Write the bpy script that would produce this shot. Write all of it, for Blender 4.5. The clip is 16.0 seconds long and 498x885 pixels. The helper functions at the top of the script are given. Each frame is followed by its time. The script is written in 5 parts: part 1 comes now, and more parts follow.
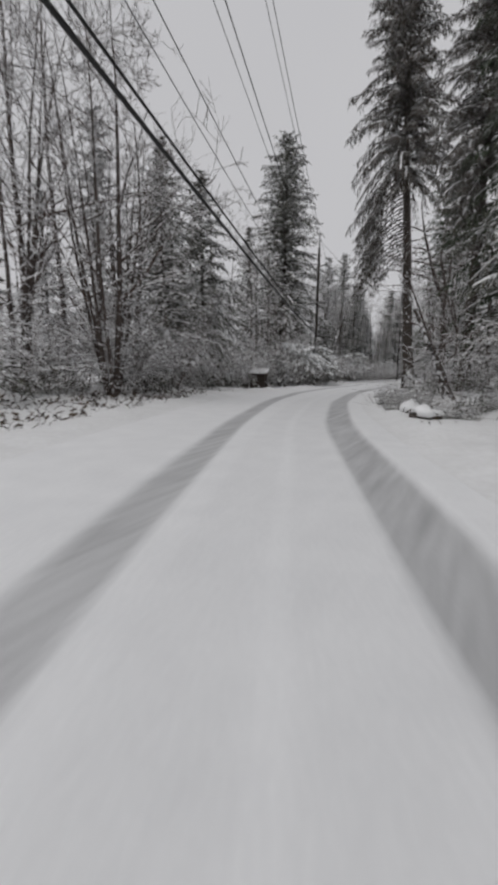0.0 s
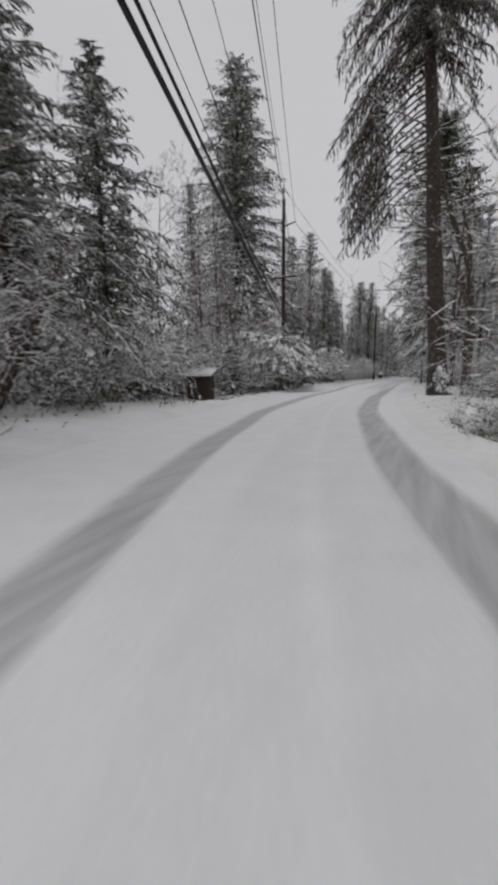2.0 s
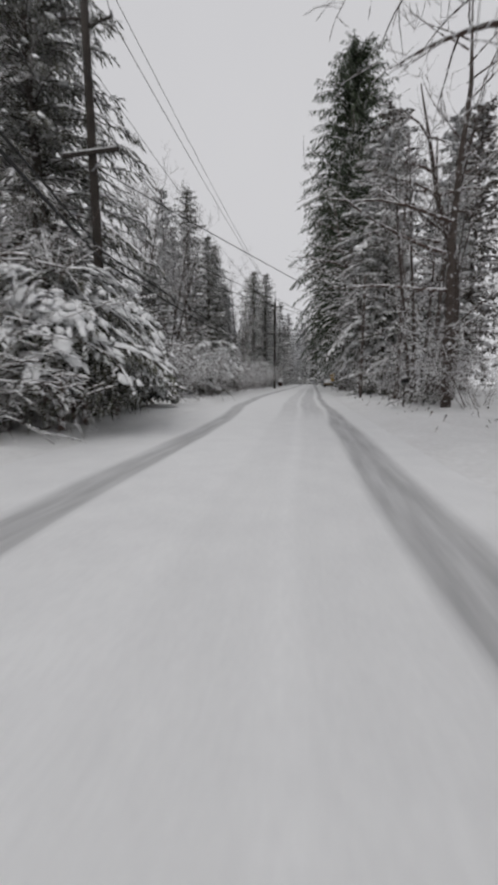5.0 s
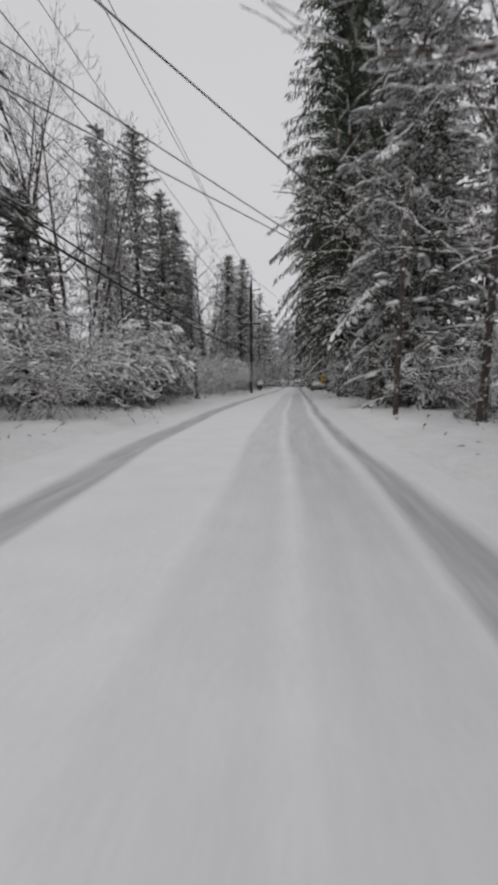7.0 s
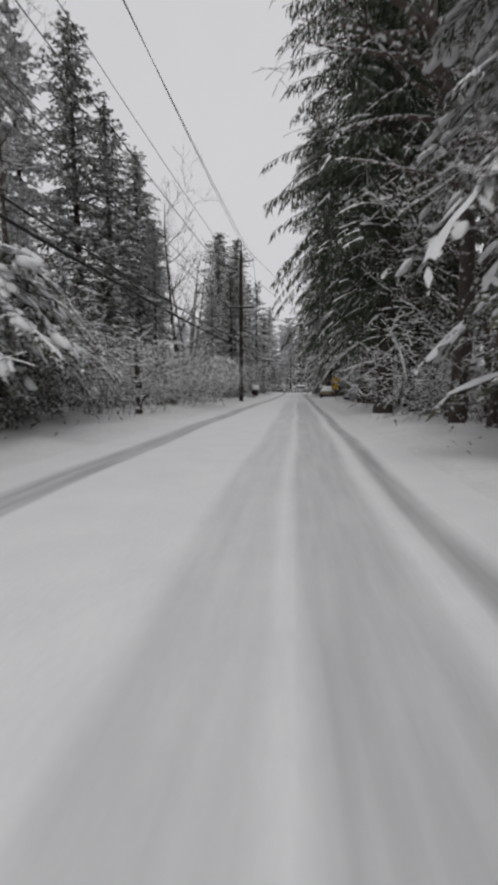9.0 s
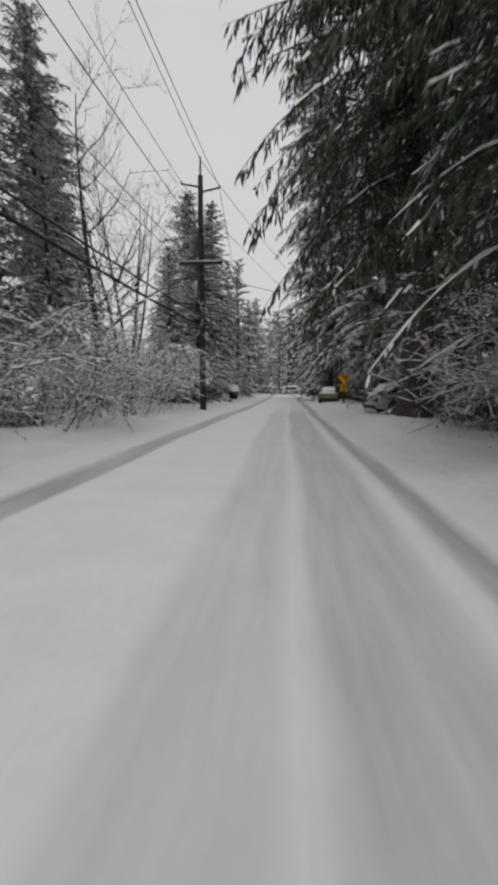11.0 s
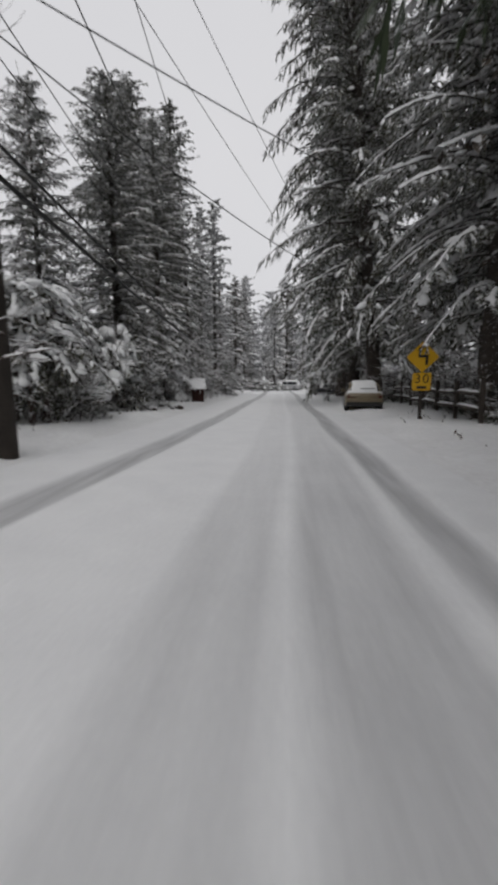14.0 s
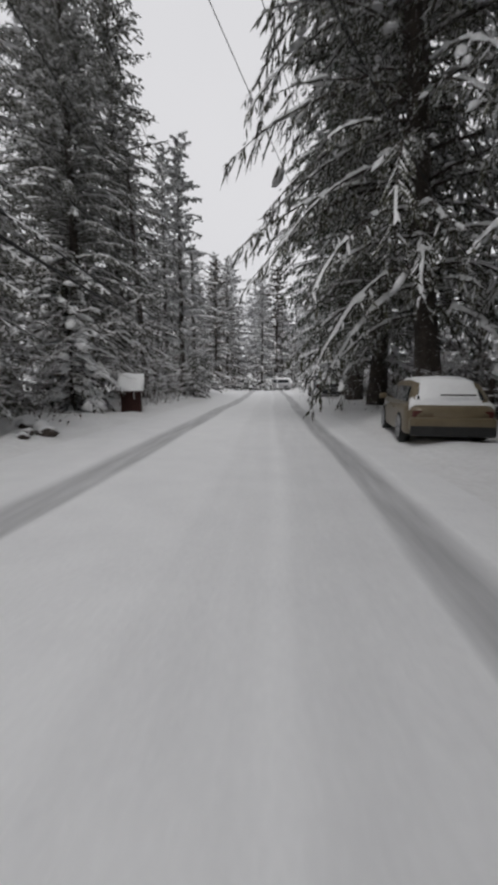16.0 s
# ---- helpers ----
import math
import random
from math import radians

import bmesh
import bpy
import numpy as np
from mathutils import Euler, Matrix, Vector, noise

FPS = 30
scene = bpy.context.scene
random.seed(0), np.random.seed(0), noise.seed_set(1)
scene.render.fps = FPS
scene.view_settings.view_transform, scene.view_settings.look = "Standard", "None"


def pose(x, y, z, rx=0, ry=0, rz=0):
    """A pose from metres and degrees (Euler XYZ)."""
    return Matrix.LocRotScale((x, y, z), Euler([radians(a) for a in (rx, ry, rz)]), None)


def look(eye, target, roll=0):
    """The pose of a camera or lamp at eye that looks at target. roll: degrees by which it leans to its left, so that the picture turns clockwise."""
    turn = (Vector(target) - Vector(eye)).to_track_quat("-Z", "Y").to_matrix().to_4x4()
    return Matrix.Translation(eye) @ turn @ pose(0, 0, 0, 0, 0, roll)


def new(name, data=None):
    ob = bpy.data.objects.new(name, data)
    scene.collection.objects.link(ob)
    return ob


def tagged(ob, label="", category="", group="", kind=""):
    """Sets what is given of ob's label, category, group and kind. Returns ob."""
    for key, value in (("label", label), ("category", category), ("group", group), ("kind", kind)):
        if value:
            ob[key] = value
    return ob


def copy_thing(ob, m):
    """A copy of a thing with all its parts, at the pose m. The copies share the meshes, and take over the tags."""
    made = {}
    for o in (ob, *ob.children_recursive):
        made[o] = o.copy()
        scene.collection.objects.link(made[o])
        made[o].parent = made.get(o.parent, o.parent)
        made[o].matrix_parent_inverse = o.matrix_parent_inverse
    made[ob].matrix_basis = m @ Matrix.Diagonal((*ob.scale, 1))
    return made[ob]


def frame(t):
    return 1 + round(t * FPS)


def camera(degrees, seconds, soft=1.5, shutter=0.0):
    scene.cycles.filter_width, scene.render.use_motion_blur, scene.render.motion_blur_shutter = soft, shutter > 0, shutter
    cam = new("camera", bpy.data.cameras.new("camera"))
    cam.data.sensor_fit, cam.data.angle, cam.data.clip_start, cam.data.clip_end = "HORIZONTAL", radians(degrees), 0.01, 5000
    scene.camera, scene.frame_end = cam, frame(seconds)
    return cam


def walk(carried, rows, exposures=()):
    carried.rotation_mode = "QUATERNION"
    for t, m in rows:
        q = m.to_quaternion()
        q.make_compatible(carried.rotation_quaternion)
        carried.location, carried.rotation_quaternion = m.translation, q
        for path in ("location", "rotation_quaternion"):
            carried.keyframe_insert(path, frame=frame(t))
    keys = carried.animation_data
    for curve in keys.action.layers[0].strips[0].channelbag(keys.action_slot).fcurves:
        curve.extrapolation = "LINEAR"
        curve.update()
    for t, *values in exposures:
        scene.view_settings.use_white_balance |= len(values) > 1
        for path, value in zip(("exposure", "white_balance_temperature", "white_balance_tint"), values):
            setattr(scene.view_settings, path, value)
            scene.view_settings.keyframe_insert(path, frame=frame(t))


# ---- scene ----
cam = camera(62.65, 16.0, soft=4.0, shutter=0.4)
PATH = [
    (0.0, pose(8.790, -40.637, 1.301, 80.29, -0.75, 27.97)),
    (0.5, pose(7.447, -37.482, 1.300, 80.23, -0.49, 27.73)),
    (1.0, pose(6.142, -34.284, 1.306, 80.34, -0.25, 26.73)),
    (1.5, pose(4.899, -31.027, 1.305, 80.51, 0.12, 25.01)),
    (2.0, pose(3.774, -27.745, 1.301, 80.52, 0.53, 22.86)),
    (2.5, pose(2.809, -24.467, 1.292, 80.47, 0.87, 20.43)),
    (3.0, pose(1.991, -21.121, 1.297, 80.62, 1.08, 17.80)),
    (3.5, pose(1.343, -17.774, 1.291, 80.81, 1.00, 15.07)),
    (4.0, pose(0.871, -14.489, 1.297, 80.89, 0.54, 12.14)),
    (4.5, pose(0.542, -11.280, 1.300, 81.21, 0.17, 9.79)),
    (5.0, pose(0.313, -8.118, 1.300, 81.31, 0.09, 8.40)),
    (5.5, pose(0.154, -4.994, 1.300, 81.40, 0.02, 7.40)),
    (6.0, pose(0.046, -1.878, 1.300, 81.48, -0.05, 6.65)),
    (6.5, pose(-0.025, 1.256, 1.297, 81.54, -0.05, 6.13)),
    (7.0, pose(-0.081, 4.412, 1.298, 81.62, 0.09, 5.98)),
    (7.5, pose(-0.137, 7.579, 1.302, 81.75, 0.19, 5.98)),
    (8.0, pose(-0.195, 10.741, 1.299, 81.83, 0.19, 6.00)),
    (8.5, pose(-0.253, 13.912, 1.297, 81.97, 0.13, 6.16)),
    (9.0, pose(-0.305, 17.014, 1.301, 82.22, -0.16, 6.21)),
    (9.5, pose(-0.352, 20.194, 1.300, 82.11, -0.19, 5.92)),
    (10.0, pose(-0.378, 23.387, 1.300, 82.14, -0.16, 5.38)),
    (10.5, pose(-0.381, 26.543, 1.300, 82.22, -0.15, 4.96)),
    (11.0, pose(-0.367, 29.610, 1.300, 82.34, -0.17, 4.71)),
    (11.5, pose(-0.345, 32.564, 1.307, 82.42, -0.26, 4.59)),
    (12.0, pose(-0.323, 35.390, 1.305, 82.28, -0.21, 4.63)),
    (12.5, pose(-0.307, 38.119, 1.306, 82.02, -0.05, 4.60)),
    (13.0, pose(-0.291, 40.787, 1.295, 81.86, 0.12, 4.53)),
    (13.5, pose(-0.270, 43.336, 1.301, 81.75, 0.24, 4.49)),
    (14.0, pose(-0.241, 45.983, 1.287, 81.67, 0.18, 4.28)),
    (14.5, pose(-0.203, 48.600, 1.299, 81.62, 0.07, 3.87)),
    (15.0, pose(-0.154, 51.164, 1.300, 81.59, -0.04, 3.43)),
    (15.5, pose(-0.093, 53.653, 1.299, 81.48, -0.00, 2.93)),
    (16.0, pose(-0.021, 56.070, 1.294, 81.37, -0.01, 2.96)),
]
walk(cam, PATH, exposures=((0.0, -0.2), (4.0, -0.03), (7.0, 0.03), (12.0, 0.08), (16.0, 0.24)))

# ---- light ----
world = bpy.data.worlds.new("overcast_sky")
scene.world = world
world.use_nodes = True
wn, wl = world.node_tree.nodes, world.node_tree.links
sky = wn.new("ShaderNodeTexSky")
sky.sky_type, sky.sun_disc = "NISHITA", False
sky.sun_elevation, sky.sun_rotation = radians(62), radians(195)
sky.air_density, sky.dust_density = 1.0, 4.0
grey = wn.new("ShaderNodeHueSaturation")
grey.inputs["Saturation"].default_value = 0.10
wl.new(sky.outputs[0], grey.inputs["Color"])
cloud = wn.new("ShaderNodeTexNoise")
cloud.inputs["Scale"].default_value = 1.6
cloud.inputs["Detail"].default_value = 4
cloud_ramp = wn.new("ShaderNodeValToRGB")
cloud_ramp.color_ramp.elements[0].color = (6.6, 6.6, 6.9, 1)
cloud_ramp.color_ramp.elements[1].color = (7.5, 7.45, 7.65, 1)
wl.new(cloud.outputs["Fac"], cloud_ramp.inputs["Fac"])
deck = wn.new("ShaderNodeMix")
deck.data_type = "RGBA"
deck.inputs["Factor"].default_value = 0.90
wl.new(grey.outputs[0], deck.inputs["A"])
wl.new(cloud_ramp.outputs[0], deck.inputs["B"])
wl.new(deck.outputs["Result"], wn["Background"].inputs["Color"])
wn["Background"].inputs["Strength"].default_value = 0.09

sun_data = bpy.data.lights.new("sun", "SUN")
sun_data.energy, sun_data.angle, sun_data.color = 0.8, radians(40), (1.0, 0.985, 0.97)
sun = new("sun", sun_data)
sun.matrix_world = look((-8, -20, 60), (0, 10, 0))

# ---- materials ----


def material(name, dark, light, rough=0.7, scale=6.0, fine=60.0, bump=0.3, dist=0.01, metal=0.0, per_piece=0.0, spec=0.3):
    """A surface with coarse and fine variation between two colours, and relief."""
    m = bpy.data.materials.new(name)
    m.use_nodes = True
    n, l = m.node_tree.nodes, m.node_tree.links
    b = n["Principled BSDF"]
    b.inputs["Roughness"].default_value = rough
    b.inputs["Metallic"].default_value = metal
    b.inputs["Specular IOR Level"].default_value = spec
    co = n.new("ShaderNodeTexCoord")
    big = n.new("ShaderNodeTexNoise")
    big.inputs["Scale"].default_value, big.inputs["Detail"].default_value = scale, 5
    small = n.new("ShaderNodeTexNoise")
    small.inputs["Scale"].default_value, small.inputs["Detail"].default_value = fine, 3
    l.new(co.outputs["Object"], big.inputs["Vector"])
    l.new(co.outputs["Object"], small.inputs["Vector"])
    add = n.new("ShaderNodeMath")
    add.operation = "MULTIPLY_ADD"
    add.inputs[1].default_value = 0.5
    l.new(small.outputs["Fac"], add.inputs[0])
    half = n.new("ShaderNodeMath")
    half.operation = "MULTIPLY"
    half.inputs[1].default_value = 0.5
    l.new(big.outputs["Fac"], half.inputs[0])
    l.new(half.outputs[0], add.inputs[2])
    fac = add.outputs[0]
    if per_piece:
        geo = n.new("ShaderNodeNewGeometry")
        pp = n.new("ShaderNodeMath")
        pp.operation = "MULTIPLY_ADD"
        pp.inputs[1].default_value = per_piece
        l.new(geo.outputs["Random Per Island"], pp.inputs[0])
        l.new(fac, pp.inputs[2])
        sub = n.new("ShaderNodeMath")
        sub.operation = "SUBTRACT"
        sub.inputs[1].default_value = per_piece / 2
        l.new(pp.outputs[0], sub.inputs[0])
        fac = sub.outputs[0]
    ramp = n.new("ShaderNodeValToRGB")
    ramp.color_ramp.elements[0].position, ramp.color_ramp.elements[1].position = 0.3, 0.7
    ramp.color_ramp.elements[0].color = (*dark, 1)
    ramp.color_ramp.elements[1].color = (*light, 1)
    l.new(fac, ramp.inputs["Fac"])
    l.new(ramp.outputs["Color"], b.inputs["Base Color"])
    if bump:
        bp = n.new("ShaderNodeBump")
        bp.inputs["Strength"].default_value, bp.inputs["Distance"].default_value = bump, dist
        l.new(fac, bp.inputs["Height"])
        l.new(bp.outputs[0], b.inputs["Normal"])
    return m


def dust(m, amount, scale=16.0):
    """Fine clinging snow specks over a foliage material."""
    n, l = m.node_tree.nodes, m.node_tree.links
    b = n["Principled BSDF"]
    old = b.inputs["Base Color"].links[0].from_socket
    co = n.new("ShaderNodeTexCoord")
    sp = n.new("ShaderNodeTexNoise")
    sp.inputs["Scale"].default_value, sp.inputs["Detail"].default_value = scale, 4
    l.new(co.outputs["Object"], sp.inputs["Vector"])
    r = n.new("ShaderNodeMapRange")
    r.inputs["From Min"].default_value, r.inputs["From Max"].default_value = 0.62 - amount, 0.70 - amount
    l.new(sp.outputs["Fac"], r.inputs["Value"])
    mix = n.new("ShaderNodeMix")
    mix.data_type = "RGBA"
    mix.inputs["B"].default_value = (0.72, 0.72, 0.73, 1)
    l.new(r.outputs[0], mix.inputs["Factor"])
    l.new(old, mix.inputs["A"])
    l.new(mix.outputs["Result"], b.inputs["Base Color"])
    return m


def slush_material():
    """Snow on the road, packed and greyed where the wheels have run."""
    m = material("road_snow", (0.76, 0.765, 0.775), (0.86, 0.865, 0.87), 0.55, 1.6, 24.0, 0.5, 0.02)
    n, l = m.node_tree.nodes, m.node_tree.links
    b = n["Principled BSDF"]
    old = b.inputs["Base Color"].links[0].from_socket
    at = n.new("ShaderNodeAttribute")
    at.attribute_name = "rut"
    streak = n.new("ShaderNodeTexNoise")
    streak.inputs["Scale"].default_value, streak.inputs["Detail"].default_value = 1.0, 6
    co = n.new("ShaderNodeTexCoord")
    mp = n.new("ShaderNodeMapping")
    mp.inputs["Scale"].default_value = (6.0, 0.5, 1.0)
    l.new(co.outputs["Object"], mp.inputs["Vector"])
    l.new(mp.outputs[0], streak.inputs["Vector"])
    r = n.new("ShaderNodeMapRange")
    r.inputs["From Min"].default_value, r.inputs["From Max"].default_value = 0.3, 0.7
    r.inputs["To Min"].default_value, r.inputs["To Max"].default_value = 0.55, 1.0
    l.new(streak.outputs["Fac"], r.inputs["Value"])
    mul = n.new("ShaderNodeMath")
    mul.operation = "MULTIPLY"
    mul.use_clamp = True
    l.new(at.outputs["Fac"], mul.inputs[0])
    l.new(r.outputs[0], mul.inputs[1])
    mix = n.new("ShaderNodeMix")
    mix.data_type = "RGBA"
    mix.inputs["B"].default_value = (0.27, 0.272, 0.278, 1)
    l.new(mul.outputs[0], mix.inputs["Factor"])
    l.new(old, mix.inputs["A"])
    l.new(mix.outputs["Result"], b.inputs["Base Color"])
    return m


SNOW = material("fresh_snow", (0.80, 0.805, 0.81), (0.88, 0.885, 0.89), 0.6, 1.2, 14.0, 0.5, 0.03)
ROAD_SNOW = slush_material()
FLOOR_SNOW = material("forest_snow", (0.70, 0.70, 0.70), (0.86, 0.865, 0.87), 0.6, 0.9, 9.0, 0.7, 0.06)
TREE_SNOW = material("clinging_snow", (0.68, 0.68, 0.685), (0.86, 0.86, 0.87), 0.6, 2.0, 20.0, 0.0, per_piece=0.3)
NEEDLE = dust(material("fir_needles", (0.032, 0.033, 0.022), (0.092, 0.090, 0.060), 0.65, 0.7, 12.0, 0.0, per_piece=0.5), 0.10)
# Lighter base and extra specks paint in some distance haze besides the clinging snow.
HAZE_FROSTED = dust(material("haze_frosted_needles", (0.06, 0.066, 0.056), (0.14, 0.147, 0.125), 0.65, 0.7, 12.0, 0.0, per_piece=0.5), 0.175, 9.0)
# Needle colour raised to pale grey: distance haze painted in, plus snow specks.
HAZE_PALE = dust(material("haze_pale_needles", (0.20, 0.205, 0.21), (0.33, 0.335, 0.345), 0.7, 0.5, 8.0, 0.0, per_piece=0.5), 0.17, 5.0)
CEDAR = dust(material("cedar_scales", (0.024, 0.036, 0.020), (0.062, 0.080, 0.044), 0.6, 0.7, 12.0, 0.0, per_piece=0.5), 0.0, 20.0)
DRY = dust(material("dry_fir_needles", (0.036, 0.029, 0.022), (0.095, 0.076, 0.058), 0.7, 0.7, 12.0, 0.0, per_piece=0.5), 0.07)
BARK = dust(material("fir_bark", (0.022, 0.018, 0.016), (0.095, 0.078, 0.066), 0.85, 5.0, 40.0, 0.9, 0.04), -0.02, 16.0)
TWIG = dust(material("bare_twigs", (0.038, 0.025, 0.021), (0.118, 0.084, 0.070), 0.8, 3.0, 30.0, 0.0, per_piece=0.4), 0.09, 7.0)
ALDER = dust(material("alder_bark", (0.030, 0.023, 0.020), (0.115, 0.092, 0.080), 0.8, 4.0, 30.0, 0.6, 0.02), 0.03, 6.0)
PLASTERED = dust(material("snow_plastered_bark", (0.03, 0.025, 0.022), (0.10, 0.085, 0.075), 0.8, 4.0, 30.0, 0.6, 0.02), 0.13, 5.0)
POLE_WOOD = material("creosote_pole", (0.018, 0.015, 0.013), (0.055, 0.045, 0.038), 0.8, 3.0, 50.0, 0.6, 0.01)
OLD_WOOD = material("weathered_boards", (0.025, 0.021, 0.018), (0.075, 0.06, 0.05), 0.85, 4.0, 50.0, 0.6, 0.01)
RED_WOOD = material("red_stained_boards", (0.030, 0.013, 0.011), (0.068, 0.029, 0.024), 0.8, 4.0, 50.0, 0.5, 0.01)
RUBBER = material("tyre_rubber", (0.012, 0.012, 0.012), (0.03, 0.03, 0.03), 0.8, 20.0, 90.0, 0.4, 0.005)
CABLE = material("black_cable", (0.012, 0.012, 0.012), (0.03, 0.03, 0.03), 0.6, 10.0, 60.0, 0.0)
ALLOY = material("alloy_wheel", (0.30, 0.30, 0.31), (0.45, 0.45, 0.46), 0.35, 8.0, 60.0, 0.1, 0.002, metal=0.8)
GALV = material("galvanised_steel", (0.25, 0.25, 0.26), (0.42, 0.42, 0.43), 0.5, 8.0, 60.0, 0.2, 0.002, metal=0.7)
YELLOW = material("sign_yellow", (0.52, 0.29, 0.012), (0.68, 0.39, 0.018), 0.4, 3.0, 40.0, 0.05, 0.001)
BLACK = material("sign_black", (0.010, 0.010, 0.010), (0.02, 0.02, 0.02), 0.5, 8.0, 40.0, 0.0)
GLASS = material("car_glass", (0.012, 0.014, 0.016), (0.03, 0.033, 0.036), 0.08, 3.0, 20.0, 0.0, spec=0.6)
TAIL = material("tail_lamp_red", (0.055, 0.010, 0.008), (0.10, 0.02, 0.016), 0.2, 6.0, 40.0, 0.0, spec=0.6)
CLEAR = material("lamp_lens", (0.45, 0.45, 0.45), (0.65, 0.65, 0.65), 0.15, 6.0, 40.0, 0.0, spec=0.6)
PLASTIC = material("black_plastic", (0.014, 0.014, 0.014), (0.035, 0.035, 0.035), 0.6, 8.0, 60.0, 0.2, 0.002)
PLATE = material("plate_white", (0.55, 0.55, 0.53), (0.7, 0.7, 0.68), 0.5, 8.0, 60.0, 0.0)
LEAF_LITTER = material("dead_leaves", (0.03, 0.022, 0.015), (0.10, 0.07, 0.045), 0.85, 4.0, 30.0, 0.0, per_piece=0.5)


def paint(name, dark, light):
    return material(name, dark, light, 0.3, 3.0, 40.0, 0.05, 0.002, metal=0.15, spec=0.5)


# ---- building blocks ----


def mesh_of(name, verts, faces, mats, index=None, smooth=False):
    me = bpy.data.meshes.new(name)
    me.from_pydata([tuple(v) for v in verts], [], faces)
    for m in mats:
        me.materials.append(m)
    if index is not None:
        me.polygons.foreach_set("material_index", np.array(index, dtype=np.int32))
    if smooth:
        me.polygons.foreach_set("use_smooth", np.ones(len(me.polygons), dtype=bool))
    me.update()
    return me


def part(name, me, parent, label=""):
    ob = new(name, me)
    ob.parent = parent
    return tagged(ob, label) if label else ob


def thing(name, m, label, category, group="", kind=""):
    ob = new(name)
    ob.empty_display_size = 0.2
    ob.matrix_world = m
    return tagged(ob, label, category, group, kind)


def bm_mesh(name, bm, mats, smooth=False):
    me = bpy.data.meshes.new(name)
    bm.normal_update()
    bm.to_mesh(me)
    bm.free()
    for m in mats:
        me.materials.append(m)
    if smooth:
        me.polygons.foreach_set("use_smooth", np.ones(len(me.polygons), dtype=bool))
    return me


def box_mesh(name, size, at, mat, bevel=0.01, turn=None):
    bm = bmesh.new()
    bmesh.ops.create_cube(bm, size=1.0)
    bmesh.ops.scale(bm, vec=size, verts=bm.verts)
    if bevel:
        bmesh.ops.bevel(bm, geom=bm.edges[:], offset=bevel, segments=2, affect="EDGES", profile=0.5)
    if turn:
        bmesh.ops.rotate(bm, cent=(0, 0, 0), matrix=turn.to_3x3(), verts=bm.verts)
    bmesh.ops.translate(bm, vec=at, verts=bm.verts)
    return bm_mesh(name, bm, [mat])


class Cloth:
    """Gathers faces of one mesh, with a material slot for each face."""

    def __init__(self):
        self.v, self.f, self.m = [], [], []

    def add(self, pts, faces, slot=0):
        o = len(self.v)
        self.v.extend(pts)
        for f in faces:
            self.f.append(tuple(i + o for i in f))
            self.m.append(slot)

    def tube(self, pts, radii, sides=6, slot=0, cap=True):
        o = len(self.v)
        up = Vector((0, 0, 1))
        for i, (p, r) in enumerate(zip(pts, radii)):
            p = Vector(p)
            d = Vector(pts[min(i + 1, len(pts) - 1)]) - Vector(pts[max(i - 1, 0)])
            d.normalize()
            a = d.cross(up if abs(d.z) < 0.9 else Vector((1, 0, 0))).normalized()
            b = d.cross(a)
            for k in range(sides):
                t = 2 * math.pi * k / sides
                self.v.append(p + r * (a * math.cos(t) + b * math.sin(t)))
        for i in range(len(pts) - 1):
            for k in range(sides):
                k2 = (k + 1) % sides
                self.f.append((o + i * sides + k, o + i * sides + k2, o + (i + 1) * sides + k2, o + (i + 1) * sides + k))
                self.m.append(slot)
        if cap:
            e = o + (len(pts) - 1) * sides
            self.f.append(tuple(range(e, e + sides)))
            self.m.append(slot)

    def snow_on(self, p, q, w, h, slot=1):
        """A ridge of snow lying along p-q."""
        d = q - p
        s = Vector((d.y, -d.x, 0))
        if s.length < 1e-5:
            return
        s = s.normalized() * w
        lift = Vector((0, 0, h))
        a, b = p + (q - p) * 0.04, p + (q - p) * 0.96
        self.add([a - s, a + s, b + s, b - s, a.lerp(b, 0.2) + lift, a.lerp(b, 0.8) + lift],
                 [(0, 4, 5, 3), (1, 2, 5, 4)], slot)

    def lump(self, p, q, w, h, rng, slot=0):
        """A rounded pillow of snow lying along p-q."""
        d = q - p
        s = Vector((d.y, -d.x, 0))
        if s.length < 1e-5:
            return
        s.normalize()
        v = []
        for t, k in ((-0.05, 0.62), (0.45, 1.0), (1.05, 0.62)):
            c = p + d * t + s * (w * rng.uniform(-0.3, 0.3))
            kk = k * rng.uniform(0.75, 1.2)
            v += [c + s * (w * kk * x * rng.uniform(0.75, 1.2)) + d * rng.uniform(-0.14, 0.14) + Vector((0, 0, h * kk * z * rng.uniform(0.8, 1.2))) for x, z in ((-1, -0.3), (-0.6, 0.6), (0.05, 1.0), (0.65, 0.55), (1, -0.3))]
        f = [(i * 5 + j, i * 5 + j + 1, i * 5 + j + 6, i * 5 + j + 5) for i in range(2) for j in range(4)]
        f += [(0, 5, 10, 14, 9, 4), (4, 3, 2, 1, 0), (10, 11, 12, 13, 14)]
        self.add(v, f, slot)

    def mesh(self, name, mats, smooth=False):
        return mesh_of(name, self.v, self.f, mats, self.m, smooth)


# ---- the lie of the land ----
BEND = ((-120, 42.2), (-80, 25.4), (-56, 15.3), (-40.6, 8.79), (-34.3, 6.14), (-27.7, 3.77), (-21.1, 1.99), (-14.5, 0.87), (-8.1, 0.31), (0, 0.0), (17, -0.3), (35, -0.3), (56, 0.0), (80, 0.1), (700, 0.1))
_ky, _kx = np.array([b[0] for b in BEND], float), np.array([b[1] for b in BEND], float)
_fy = np.arange(-130, 300, 0.5)
_fx = np.interp(_fy, _ky, _kx)
for _ in range(3):
    _fx = np.convolve(np.pad(_fx, 5, mode="reflect", reflect_type="odd"), np.ones(11) / 11, mode="valid")


